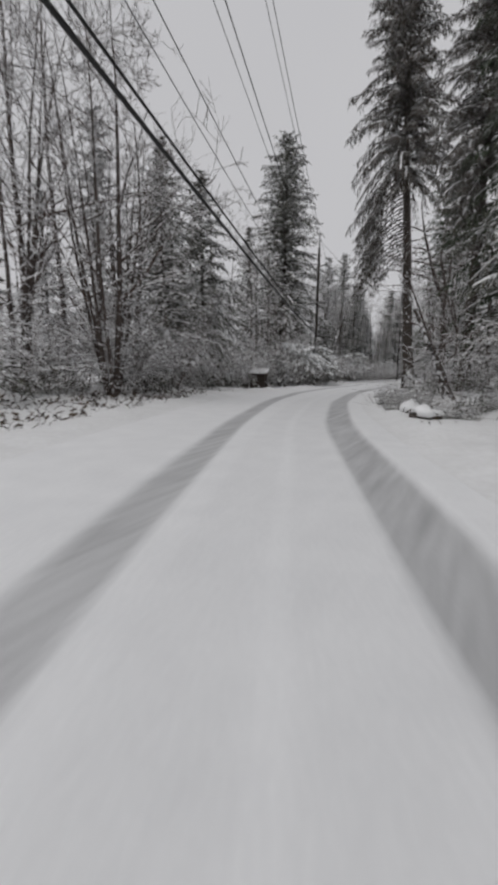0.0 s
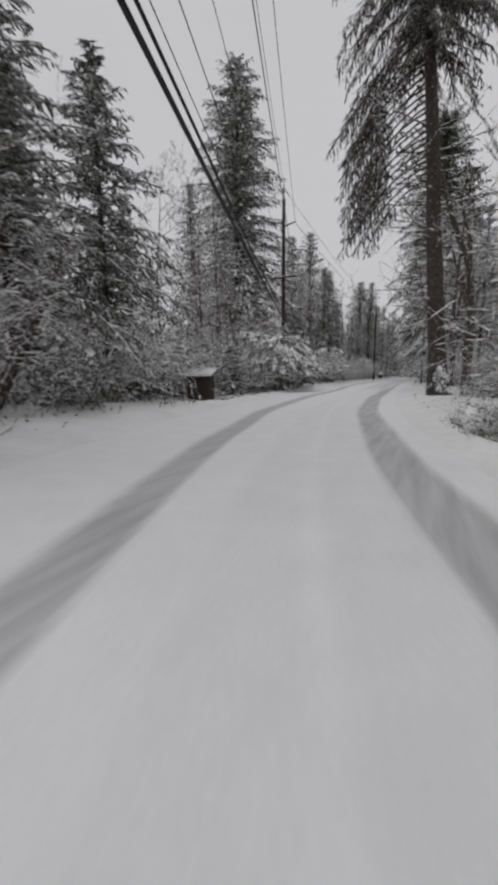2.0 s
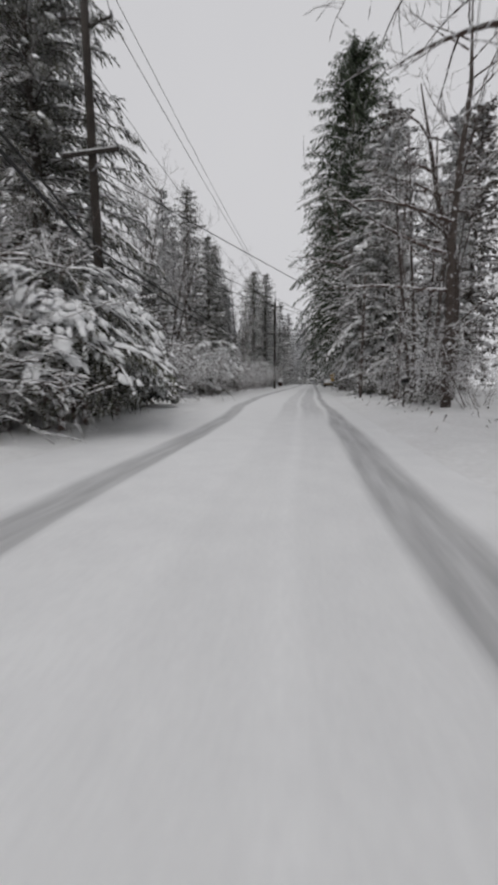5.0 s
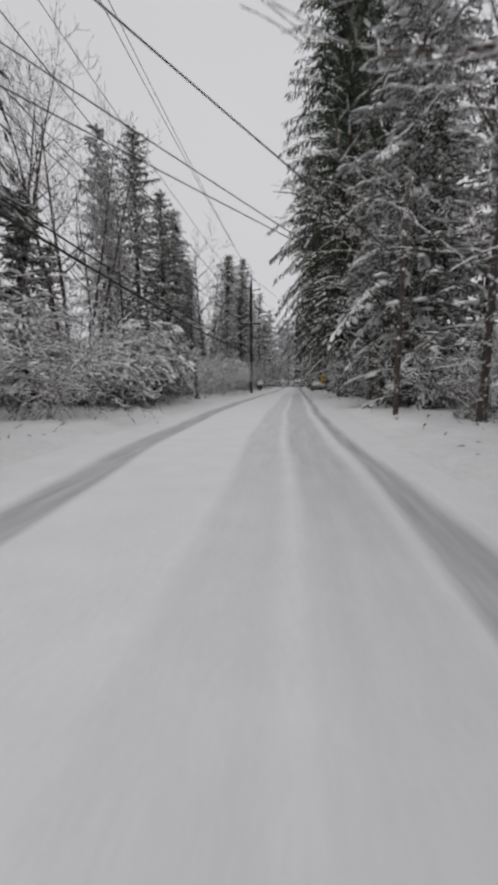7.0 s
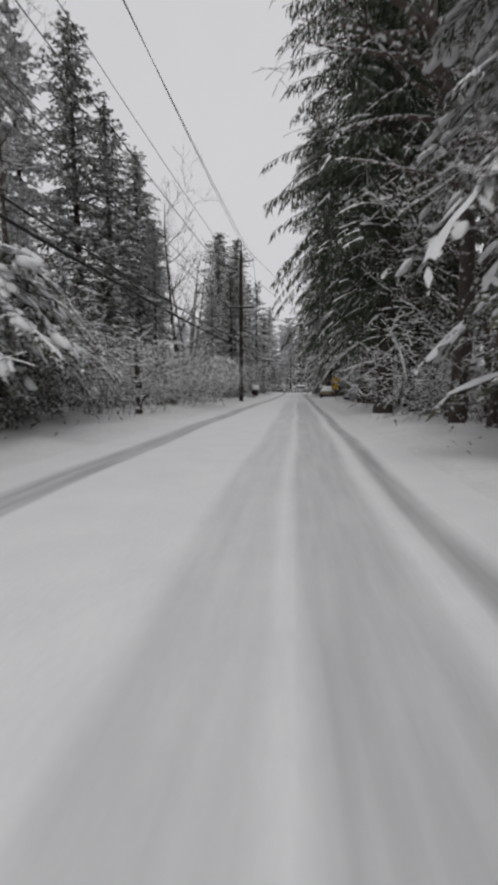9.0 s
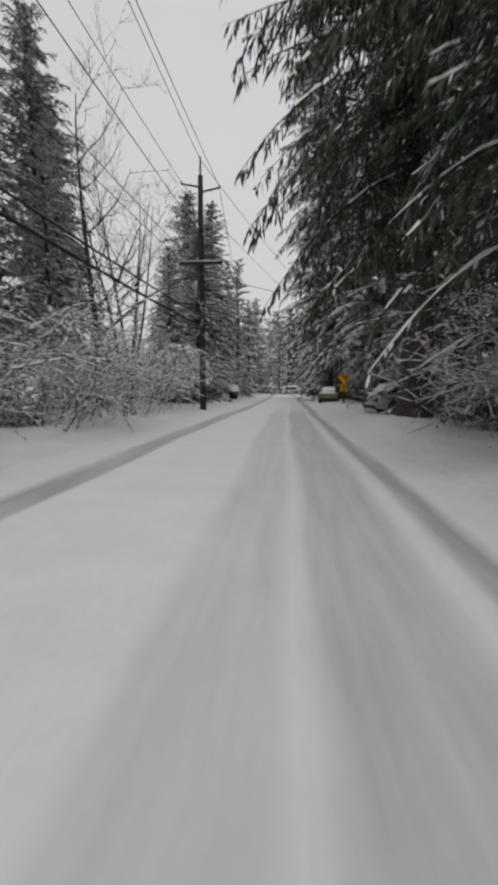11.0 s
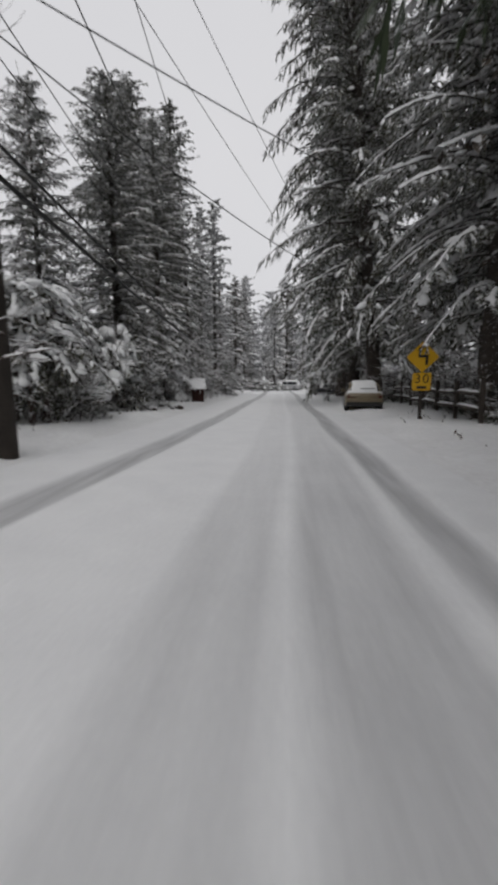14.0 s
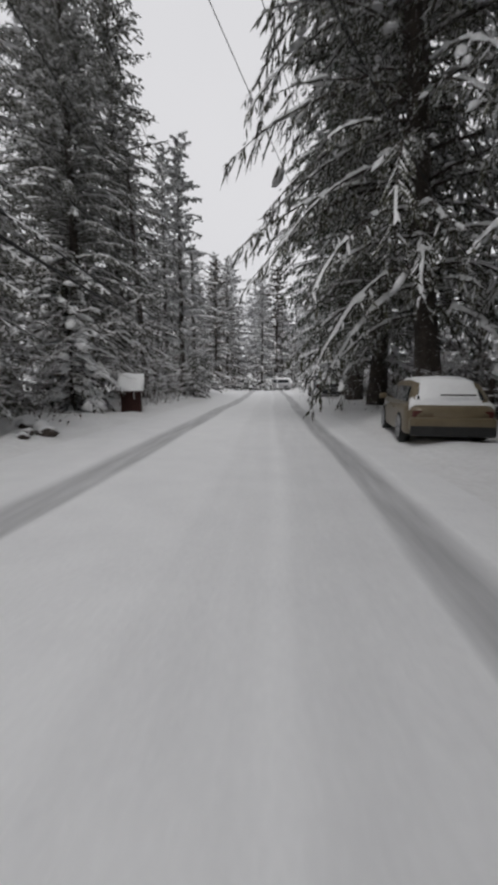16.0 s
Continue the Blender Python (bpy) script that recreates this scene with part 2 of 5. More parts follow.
def mid(y):
    """x of the driven line at y."""
    return np.interp(y, _fy, _fx)


LEFT, RIGHT = -4.4, 2.3


def smooth_step(a, b, x):
    t = np.clip((x - a) / (b - a), 0, 1)
    return t * t * (3 - 2 * t)


def band(u, a, b, e=0.09):
    return smooth_step(a - e, a + e, u) * (1 - smooth_step(b - e, b + e, u))


def rut(u, y):
    """How far the wheels have worn the snow, 0 to 1."""
    w = 0.06 * np.sin(y * 0.23) + 0.03 * np.sin(y * 0.71 + 1.3)
    far = np.interp(y, (-40, -30, -15, 5, 12, 30, 45, 60, 80), (-1.4, -1.6, -2.3, -2.5, -3.0, -3.3, -2.95, -2.6, -2.2)) + w
    r = 0.75 * band(u, far - 0.30, far + 0.28)
    late, straight = smooth_step(48, 57, y), smooth_step(4, 12, y)
    inner = np.interp(y, (-30, 4, 12, 48, 57), (0.95, 0.95, 1.24, 1.24, 1.0)) + w
    outer = np.interp(y, (-30, 4, 12, 48, 57), (1.70, 1.62, 1.56, 1.56, 1.5)) + w
    r = np.maximum(r, 0.8 * band(u, inner, outer))
    r = np.maximum(r, (0.08 + 0.24 * straight - 0.22 * late) * band(u, -0.80 + w, -0.08 + w))
    r = np.maximum(r, (0.10 + 0.40 * straight - 0.30 * late) * band(u, 0.10 + w, 0.95 + w))
    return r


def wave(x, y):
    return (np.sin(x * 0.9 + 1.7 * np.sin(y * 0.31)) * np.sin(y * 0.77 + 1.1 * np.sin(x * 0.43)) * 0.5
            + np.sin(x * 2.3 + y * 1.1) * np.sin(y * 2.9 - x * 0.7) * 0.22 + np.sin(x * 5.1 - y * 3.7) * np.sin(y * 6.3 + x * 2.1) * 0.1)


def height(u, y):
    x = u + mid(y)
    out = np.maximum(LEFT - u, u - RIGHT)
    edge = smooth_step(0.0, 1.2, out)
    z = 0.03 * wave(x * 0.6, y * 0.35) * (1 - edge)
    z = z - 0.045 * rut(u, y) * (1 - edge)
    z = z + edge * (0.16 + 0.16 * wave(x, y)) + 0.25 * smooth_step(2, 9, out) + 0.12 * smooth_step(6, 14, out) * wave(x * 0.4, y * 0.4)
    z = z - 0.42 * smooth_step(-5.0, -7.5, u) * np.exp(-((y + 5.5) / 7.0) ** 2)
    z = z - 0.9 * smooth_step(2.9, 4.0, u) * (1 - smooth_step(5.0, 7.0, u)) * np.exp(-((y + 21.5) / 4.5) ** 2)
    return z


def floor_z(x, y):
    u = np.array([x - mid(y)])
    return float(height(u, np.array([float(y)]))[0])


def sheet(name, us, ys, mat, rutted=False):
    U, Y = np.meshgrid(us, ys)
    Z = height(U, Y)
    V = np.stack([U + mid(Y), Y, Z], -1).reshape(-1, 3)
    nu, ny = len(us), len(ys)
    i = np.arange(ny - 1)[:, None] * nu + np.arange(nu - 1)[None, :]
    F = np.stack([i, i + 1, i + nu + 1, i + nu], -1).reshape(-1, 4)
    me = mesh_of(name, V.tolist(), F.tolist(), [mat], smooth=True)
    if rutted:
        at = me.attributes.new("rut", "FLOAT", "POINT")
        at.data.foreach_set("value", rut(U, Y).reshape(-1).astype(np.float32))
    return new(name, me)


_near = np.arange(-60, 110.01, 0.5)
_ys = np.concatenate([[-700, -400, -200, -120, -90, -70], _near, [114, 120, 130, 150, 180, 220, 300, 420, 700]])
tagged(sheet("road", np.concatenate([np.arange(LEFT, RIGHT, 0.08), [RIGHT]]), _ys, ROAD_SNOW, True), "snow-covered road with grey slushy wheel ruts", "road", kind="structure")
_out = np.concatenate([np.arange(0, 3, 0.15), np.arange(3, 12, 0.4), np.arange(12, 40, 2.0), [40, 60, 100, 200, 400, 700]])
_ysg = np.concatenate([[-700, -400, -200, -120, -90, -70], np.arange(-60, 110.01, 0.55), [114, 120, 130, 150, 180, 220, 300, 420, 700]])
ground = new("ground")
ground_left = sheet("verge", LEFT - _out[::-1], _ysg, FLOOR_SNOW)
ground_right = sheet("verge", RIGHT + _out, _ysg, FLOOR_SNOW)
ground_left.parent = ground_right.parent = ground
tagged(ground, "uneven snow-covered forest ground beside the road", "ground", kind="structure")

# ---- trees ----


def bough(rng, wood, green, white, on, L, out, gap, fat, snow, sag, fringe, first=0.12, limb=0.012, inner=0, twigs=2, coat=1.0, longest=1.15, pads=0.0):
    """One limb: feathered blades to both sides, hanging tufts, and the snow that lies along it."""
    m = max(3, int(L / 0.8))
    pts = [on(i / m) for i in range(m + 1)]
    if limb:
        wood.tube(pts, [max(0.008, limb * L * (1 - 0.9 * i / m)) for i in range(m + 1)], 3, cap=False)
    side_way = Vector((-out.y, out.x, 0))

    def blade(p, d, l, w, lift=0.0):
        t = d.cross(Vector((rng.uniform(-0.7, 0.7), rng.uniform(-0.7, 0.7), 1)))
        if t.length < 1e-4:
            return
        t = t.normalized() * w
        k = p + d * (l * 0.42) + Vector((0, 0, lift))
        green.add([p, k + t, p + d * l, k - t], [(0, 1, 2), (0, 2, 3)])

    n = max(4, int(L * (1 - first) / gap))
    for i in range(n + 1):
        s = min(1.0, first + (1 - first) * (i + rng.uniform(-0.35, 0.35)) / n)
        p = on(s)
        tangent = (on(min(1, s + 0.05)) - on(max(0, s - 0.05))).normalized()
        prof = min(1.0, 0.25 + 2.4 * s) * (1 - 0.72 * s)
        for side in (-1, 1):
            l = min(longest, 0.13 + 0.36 * L * prof) * rng.uniform(0.65, 1.25)
            d = (tangent * rng.uniform(0.55, 1.0) + side_way * (side * rng.uniform(0.45, 1.0)) + Vector((0, 0, -sag * rng.uniform(0.2, 1.3)))).normalized()
            blade(p, d, l, fat * rng.uniform(0.7, 1.2))
            for _ in range(twigs):
                q = p + d * (l * rng.uniform(0.2, 0.7))
                e = (d + side_way * rng.uniform(-0.8, 0.8) + tangent * rng.uniform(-0.5, 0.6) + Vector((0, 0, -sag * rng.uniform(0.0, 1.2)))).normalized()
                blade(q, e, l * rng.uniform(0.35, 0.6), fat * rng.uniform(0.6, 1.0))
            if rng.random() < snow:
                w = d.cross(Vector((0, 0, 1))).normalized() * (fat * rng.uniform(0.5, 1.15) * coat)
                a = p + d * (l * rng.uniform(0.0, 0.3)) + Vector((0, 0, 0.035))
                z = a + d * (l * rng.uniform(0.3, 0.6)) + Vector((0, 0, 0.01))
                k = a.lerp(z, 0.45)
                if limb:
                    white.add([a - w * 0.4, k + w, z, k - w, a + w * 0.4, k + Vector((0, 0, 0.35 * w.length))], [(0, 5, 3), (3, 5, 2), (2, 5, 1), (1, 5, 4), (4, 5, 0)])
                else:
                    white.add([a, k + w, z, k - w], [(0, 1, 2), (0, 2, 3)])
        if fringe:
            q = p + side_way * rng.uniform(-0.15, 0.15) * L * prof
            blade(q, Vector((rng.uniform(-0.3, 0.3), rng.uniform(-0.3, 0.3), -1)).normalized(), fringe * rng.uniform(0.4, 1.4) * (0.4 + 0.4 * min(L, 2.5) * prof), fat * 0.9)
    for _ in range(inner):
        p = on(rng.uniform(0.03, 0.6))
        d = Vector((rng.uniform(-1, 1), rng.uniform(-1, 1), rng.uniform(-1.2, 0.1))).normalized()
        blade(p, d, rng.uniform(0.35, 0.8), fat * 1.5)
    m = max(3, int(L / (0.24 if limb else 0.85)))
    ring = None
    run = rng.random() < snow
    for i in range(m + 1):
        s = first + (1.0 - first) * i / m
        if rng.random() < 0.3:
            run = rng.random() < snow * 1.05
        if not run:
            ring = None
            continue
        prof = min(1.0, 0.3 + 2.0 * s) * (1 - 0.6 * s)
        slope = on(min(1, s + 0.05)) - on(max(0, s - 0.05))
        steep = abs(slope.z) / max(slope.length, 1e-4)
        w = min(0.22, (0.035 + 0.026 * L * prof) * coat) * rng.uniform(0.3, 1.5) * (1 - 0.75 * steep * steep)
        c = on(s) + Vector((0, 0, 0.03)) + side_way * rng.uniform(-0.8, 0.8) * w
        now = [c - side_way * w * rng.uniform(0.6, 1.3) + Vector((0, 0, -0.35 * w)), c + Vector((0, 0, 0.5 * w)), c + side_way * w * rng.uniform(0.6, 1.3) + Vector((0, 0, -0.35 * w))]
        if ring:
            white.add(ring + now, [(0, 1, 4, 3), (1, 2, 5, 4)])
        ring = now
    for _ in range(int(pads * L)):
        s = rng.uniform(max(first, 0.25), 0.97)
        prof = min(1.0, 0.3 + 2.0 * s) * (1 - 0.65 * s)
        off = rng.uniform(-1, 1)
        w = rng.choice((0.05, 0.07, 0.1, 0.13, 0.17)) * (1.25 if pads > 4 else 1.0)
        tangent = (on(min(1, s + 0.05)) - on(max(0, s - 0.05))).normalized()
        d = (tangent + side_way * (off * 0.9) + Vector((0, 0, -0.5 * abs(off) * sag))).normalized()
        a = on(s) + side_way * (off * 0.28 * L * prof) + Vector((0, 0, 0.05 - 0.12 * abs(off) * L * prof))
        white.lump(a, a + d * w * rng.uniform(1.0, 2.6), w, w * rng.uniform(0.35, 0.6), rng)


def conifer(name, seed, tall, reach, bare, wide_trunk, leaf, snow=0.6, step=0.6, gap=0.3, droop=0.45, sag=0.5, fringe=0.25, fat=0.05, label="", full=0.6, limbs=True, extra=(), even=False, inner=3, twigs=2, coat=1.0, rise=0.10, longest=1.15, pads=0.0, group="roadside trees"):
    """A fir or cedar: tapered trunk, whorls of drooping feathered limbs, snow on the limbs."""
    rng = random.Random(seed)
    tree = thing(name, Matrix.Identity(4), label, "tree", group)
    wood, green, white = Cloth(), Cloth(), Cloth()
    n = 14
    bend = [(rng.uniform(-1, 1) * 0.04 * tall / 25, rng.uniform(-1, 1) * 0.04 * tall / 25) for _ in range(n + 1)]
    spine = [Vector((bend[i][0], bend[i][1], tall * i / n - (0.5 if i == 0 else 0))) for i in range(n + 1)]
    rad = [wide_trunk * (0.5 * (1 - i / n) ** 0.8 + 0.02) * (1.35 if i == 0 else 1) for i in range(n + 1)]
    wood.tube(spine, rad, 9)
    jobs = []
    z = tall * bare
    turn = rng.uniform(0, 6.28)
    while z < tall * 0.99:
        k = (z - tall * bare) / (tall * (1 - bare))
        for _ in range(5 if k < 0.85 else 4):
            turn += 2.4 + rng.uniform(-0.5, 0.5)
            vary = rng.choice((0.75, 0.85, 0.92, 1.0, 1.04)) if even else rng.choice((0.5, 0.7, 0.85, 0.95, 1.0, 1.1))
            L = (reach * (1 - k) ** full * min(1.0, 0.65 + 2.2 * k) + 0.25) * vary
            jobs.append((turn, z + rng.uniform(-0.35, 0.35) * step, L, droop * rng.uniform(0.6, 1.4) * (1 - 0.6 * k), rise + 0.5 * k, 0.12))
        z += step * (1 - 0.4 * k) * rng.uniform(0.8, 1.2)
    jobs.extend((*j, 0.5) for j in extra)
    for az, z0, L, dr, up, first in jobs:
        out = Vector((math.cos(az), math.sin(az), 0))
        c = Vector((0, 0, z0))
        curl = Vector((-out.y, out.x, 0)) * rng.uniform(-0.12, 0.12)

        def on(s, c=c, out=out, L=L, up=up, dr=dr, curl=curl):
            return c + out * (L * s) + curl * (L * s * s) + Vector((0, 0, L * (up * s - dr * s * s)))

        bough(rng, wood, green, white, on, L, out, gap, fat, snow, sag, fringe, first, 0.012 if limbs else 0, inner, twigs, coat, longest, pads)
    part("trunk", wood.mesh("trunk", [BARK], True), tree)
    crown = part("crown", green.mesh("crown", [leaf]), tree)
    tagged(part("snow", white.mesh("snow", [TREE_SNOW], True), crown, "white snow lying on the sprays"), kind="stuff")
    return tree


def grow(rng, cloth, p, d, length, r, level, snow, up=0.06, fork=3, tip=0.006):
    """A limb with its side limbs, and snow along it."""
    n = 5 if level > 1 else (4 if level else 3)
    pts, rads = [p], [r]
    for i in range(n):
        d = (d + Vector((rng.uniform(-1, 1), rng.uniform(-1, 1), rng.uniform(-0.6, 0.8))) * 0.23 + Vector((0, 0, up))).normalized()
        p = p + d * (length / n)
        pts.append(p)
        rads.append(max(tip, r * (1 - 0.8 * (i + 1) / n)))
    cloth.tube(pts, rads, 6 if r > 0.06 else 3, cap=False)
    for i in range(n):
        q = pts[i + 1] - pts[i]
        if q.length and abs(q.z) / q.length < 0.86 and rng.random() < snow:
            cloth.snow_on(pts[i] + Vector((0, 0, rads[i] * 0.7)), pts[i + 1] + Vector((0, 0, rads[i + 1] * 0.7)), max(0.013, rads[i] * 0.85), 0.016 + rads[i] * 0.5, 1)
    if level > 0:
        kids = fork + (2 if level == 1 else rng.randint(0, 1))
        for j in range(kids):
            s = rng.uniform(0.25, 1.0)
            i = min(n - 1, int(s * n))
            base = pts[i].lerp(pts[i + 1], s * n - i)
            ax = (pts[i + 1] - pts[i]).normalized()
            side = Vector((rng.uniform(-1, 1), rng.uniform(-1, 1), rng.uniform(-0.5, 0.7)))
            side = (side - ax * side.dot(ax)).normalized()
            grow(rng, cloth, base, (ax * rng.uniform(0.5, 1.0) + side).normalized(), length * rng.uniform(0.38, 0.6), max(tip, rads[i] * 0.55), level - 1, snow, up, fork, tip)


def bare_tree(name, seed, tall, radius, label, lean=(0, 0), stems=1, snow=0.6, first=0.35, limbs=11, spread=0.34, level=2, bark=None, up=0.06):
    """A leafless broadleaf tree with snow on its limbs."""
    rng = random.Random(seed)
    tree = thing(name, Matrix.Identity(4), label, "tree", "roadside trees")
    trunk, crown = Cloth(), Cloth()
    for sidx in range(stems):
        az = rng.uniform(0, 6.28)
        ln = Vector((lean[0] + (0.16 * math.cos(az) if stems > 1 else 0), lean[1] + (0.16 * math.sin(az) if stems > 1 else 0), 1)).normalized()
        n = 10
        p = Vector((0.25 * math.cos(az) if stems > 1 else 0, 0.25 * math.sin(az) if stems > 1 else 0, -0.4))
        d = ln
        pts, rads = [p], [radius * 1.3]
        high = tall * rng.uniform(0.85, 1.0) if stems > 1 else tall
        for i in range(n):
            d = (d + Vector((rng.uniform(-1, 1), rng.uniform(-1, 1), 0)) * 0.06 + ln * 0.1).normalized()
            p = p + d * (high / n)
            pts.append(p)
            rads.append(max(0.012, radius * (1 - 0.88 * (i + 1) / n)))
        trunk.tube(pts, rads, 8)
        for j in range(limbs):
            s = first + (1 - first) * ((j + rng.random()) / limbs)
            i = min(n - 1, int(s * n))
            base = pts[i].lerp(pts[i + 1], s * n - i)
            az = rng.uniform(0, 6.28)
            dd = Vector((math.cos(az), math.sin(az), rng.uniform(0.2, 1.1))).normalized()
            grow(rng, crown, base, dd, tall * spread * (1.15 - s * 0.7) * rng.uniform(0.7, 1.1), max(0.012, rads[i] * 0.55), level, snow, up)
    part("trunk", trunk.mesh("trunk", [bark or ALDER], True), tree)
    part("crown", crown.mesh("crown", [TWIG, TREE_SNOW]), tree)
    return tree


def thicket(name, seed, tall, wide, stems, label, snow=0.75, level=1):
    """A clump of arching brush bent under snow."""
    rng = random.Random(seed)
    bush = thing(name, Matrix.Identity(4), label, "bush", "roadside brush")
    for _ in range(stems):
        c = Cloth()
        a, r = rng.uniform(0, 6.28), wide * 0.35 * math.sqrt(rng.random())
        p = Vector((r * math.cos(a), r * math.sin(a), -0.15))
        b = a + rng.uniform(-0.8, 0.8)
        d = Vector((math.cos(b) * 0.5, math.sin(b) * 0.5, 1)).normalized()
        L = tall * rng.uniform(0.7, 1.35)
        grow(rng, c, p, d, L, 0.014 * rng.uniform(0.6, 1.4), level, snow, up=-0.12, fork=4, tip=0.006)
        part("cane", c.mesh("cane", [TWIG, TREE_SNOW]), bush)
    return bush


def laden_bush(name, seed, tall, wide, label, leaf, heap=0.22):
    """An evergreen shrub with pillows of snow on bent sprays."""
    rng = random.Random(seed)
    bush = thing(name, Matrix.Identity(4), label, "bush", "roadside brush")
    wood, green, white = Cloth(), Cloth(), Cloth()
    for _ in range(int(12 * wide)):
        a = rng.uniform(0, 6.28)
        L = wide * 0.6 * rng.uniform(0.5, 1.1)
        z0 = tall * rng.uniform(0.25, 1.0)
        out = Vector((math.cos(a), math.sin(a), 0))
        ph = L * (0.5 * (1.25 - z0 / tall) + 0.35)
        pts = [Vector((0, 0, z0 * 0.75)) + out * ph * s + Vector((0, 0, z0 * 0.35 * s - 0.62 * z0 * s * s)) for s in (0, 0.25, 0.5, 0.75, 1.0)]
        wood.tube([Vector((0, 0, -0.2))] + pts, [0.04, 0.035, 0.03, 0.02, 0.014, 0.008], 3, cap=False)
        for i in range(1, 4):
            for _k in range(5):
                p = pts[i].lerp(pts[i + 1], rng.random())
                d = (out + Vector((rng.uniform(-1, 1), rng.uniform(-1, 1), -0.9 * rng.random()))).normalized()
                l = rng.uniform(0.25, 0.55)
                w = d.cross(Vector((0, 0, 1))).normalized() * 0.10
                green.add([p, p + d * l * 0.5 + w, p + d * l, p + d * l * 0.5 - w, p + d * l * 0.5 + Vector((0, 0, -0.2))], [(0, 1, 2), (0, 2, 3), (0, 4, 2)])
                if rng.random() < 0.6:
                    white.snow_on(p + Vector((0, 0, 0.03)), p + d * l * 0.9 + Vector((0, 0, 0.02)), 0.075, 0.06, 0)
            if rng.random() < 0.75:
                p, q = pts[i], pts[i + 1]
                mid_p = p.lerp(q, 0.5)
                hw = heap * rng.uniform(0.6, 1.3)
                ax = (q - p).normalized()
                sd = ax.cross(Vector((0, 0, 1))).normalized()
                rings = []
                for t, k in ((-0.62, 0.35), (-0.3, 0.9), (0.05, 1.0), (0.4, 0.85), (0.66, 0.35)):
                    cc = mid_p + ax * ((q - p).length * t) + Vector((0, 0, 0.03))
                    rings.append([cc + sd * hw * k * x + Vector((0, 0, hw * k * zz + rng.uniform(-0.02, 0.02))) for x, zz in ((-1, -0.25), (-0.72, 0.4), (0, 0.68), (0.72, 0.4), (1, -0.25))])
                o = [v for r in rings for v in r]
                fs = [(i2 * 5 + j, i2 * 5 + j + 1, i2 * 5 + j + 6, i2 * 5 + j + 5) for i2 in range(4) for j in range(4)]
                fs += [(0, 5, 10, 15, 20, 24, 19, 14, 9, 4), (0, 4, 3, 2, 1), (20, 21, 22, 23, 24)]
                white.add(o, fs, 0)
    tagged(part("branchwork", wood.mesh("branchwork", [TWIG]), bush), kind="stuff")
    foliage = part("foliage", green.mesh("foliage", [leaf]), bush)
    tagged(part("snow", white.mesh("snow", [SNOW], True), foliage, "rounded pillows of white snow"), kind="stuff")
    return bush


def canopy_bush(name, seed, label, leaf):
    """A low evergreen whose bent boughs form a roof of snow over a dark hollow."""
    rng = random.Random(seed)
    bush = thing(name, Matrix.Identity(4), label, "bush", "roadside brush")
    wood, green, white = Cloth(), Cloth(), Cloth()
    for i in range(4):
        a = 1.6 * i + rng.uniform(-0.4, 0.4)
        foot = Vector((0.5 * math.cos(a), 0.5 * math.sin(a), -0.3))
        wood.tube([foot, foot * 0.8 + Vector((0, 0, 1.6)), Vector((0.2 * math.cos(a), 0.2 * math.sin(a), 3.4))], [0.10, 0.08, 0.05], 6)
    for i in range(64):
        az, k = rng.uniform(0, 6.28), rng.random()
        out = Vector((math.cos(az), math.sin(az), 0))
        L = rng.uniform(0.9, 2.9) * (1.15 - 0.45 * k)
        c = Vector((rng.uniform(-0.4, 0.4), rng.uniform(-0.4, 0.4), 1.7 + 2.2 * k))
        up, dr = rng.uniform(0.2, 0.6), rng.uniform(0.6, 1.05)

        def on(s, c=c, out=out, L=L, up=up, dr=dr):
            return c + out * (L * s) + Vector((0, 0, L * (up * s - dr * s * s)))

        bough(rng, wood, green, white, on, L, out, 0.22, 0.045, 0.8, 0.7, 0.35, 0.15, 0.012, 6, 2, 1.2, 0.6)
        for _ in range(8 + int(8 * k)):
            s = rng.uniform(0.25, 0.95)
            w = rng.choice((0.06, 0.09, 0.12, 0.16, 0.21))
            a = on(s) + Vector((rng.uniform(-0.28, 0.28), rng.uniform(-0.28, 0.28), 0.05))
            d = on(min(1.0, s + 0.1)) - on(s)
            white.lump(a, a + d.normalized() * rng.uniform(0.12, 0.3), w, w * rng.uniform(0.4, 0.7), rng)
    for i in range(700):
        a, rr = rng.uniform(0, 6.28), 1.35 * math.sqrt(rng.random())
        p = Vector((rr * math.cos(a), rr * math.sin(a), rng.uniform(0.5, 2.8)))
        e = p + Vector((rng.uniform(-0.3, 0.3), rng.uniform(-0.3, 0.3), -rng.uniform(0.2, 0.6)))
        w = Vector((rng.uniform(-1, 1), rng.uniform(-1, 1), 0)).normalized() * rng.uniform(0.03, 0.06)
        mid_p = p.lerp(e, 0.45)
        green.add([p, mid_p + w, e, mid_p - w], [(0, 1, 2), (0, 2, 3)])
    tagged(part("branchwork", wood.mesh("branchwork", [TWIG]), bush), kind="stuff")
    foliage = part("foliage", green.mesh("foliage", [leaf]), bush)
    tagged(part("snow", white.mesh("snow", [SNOW], True), foliage, "rounded pillows of white snow"), kind="stuff")
    return bush


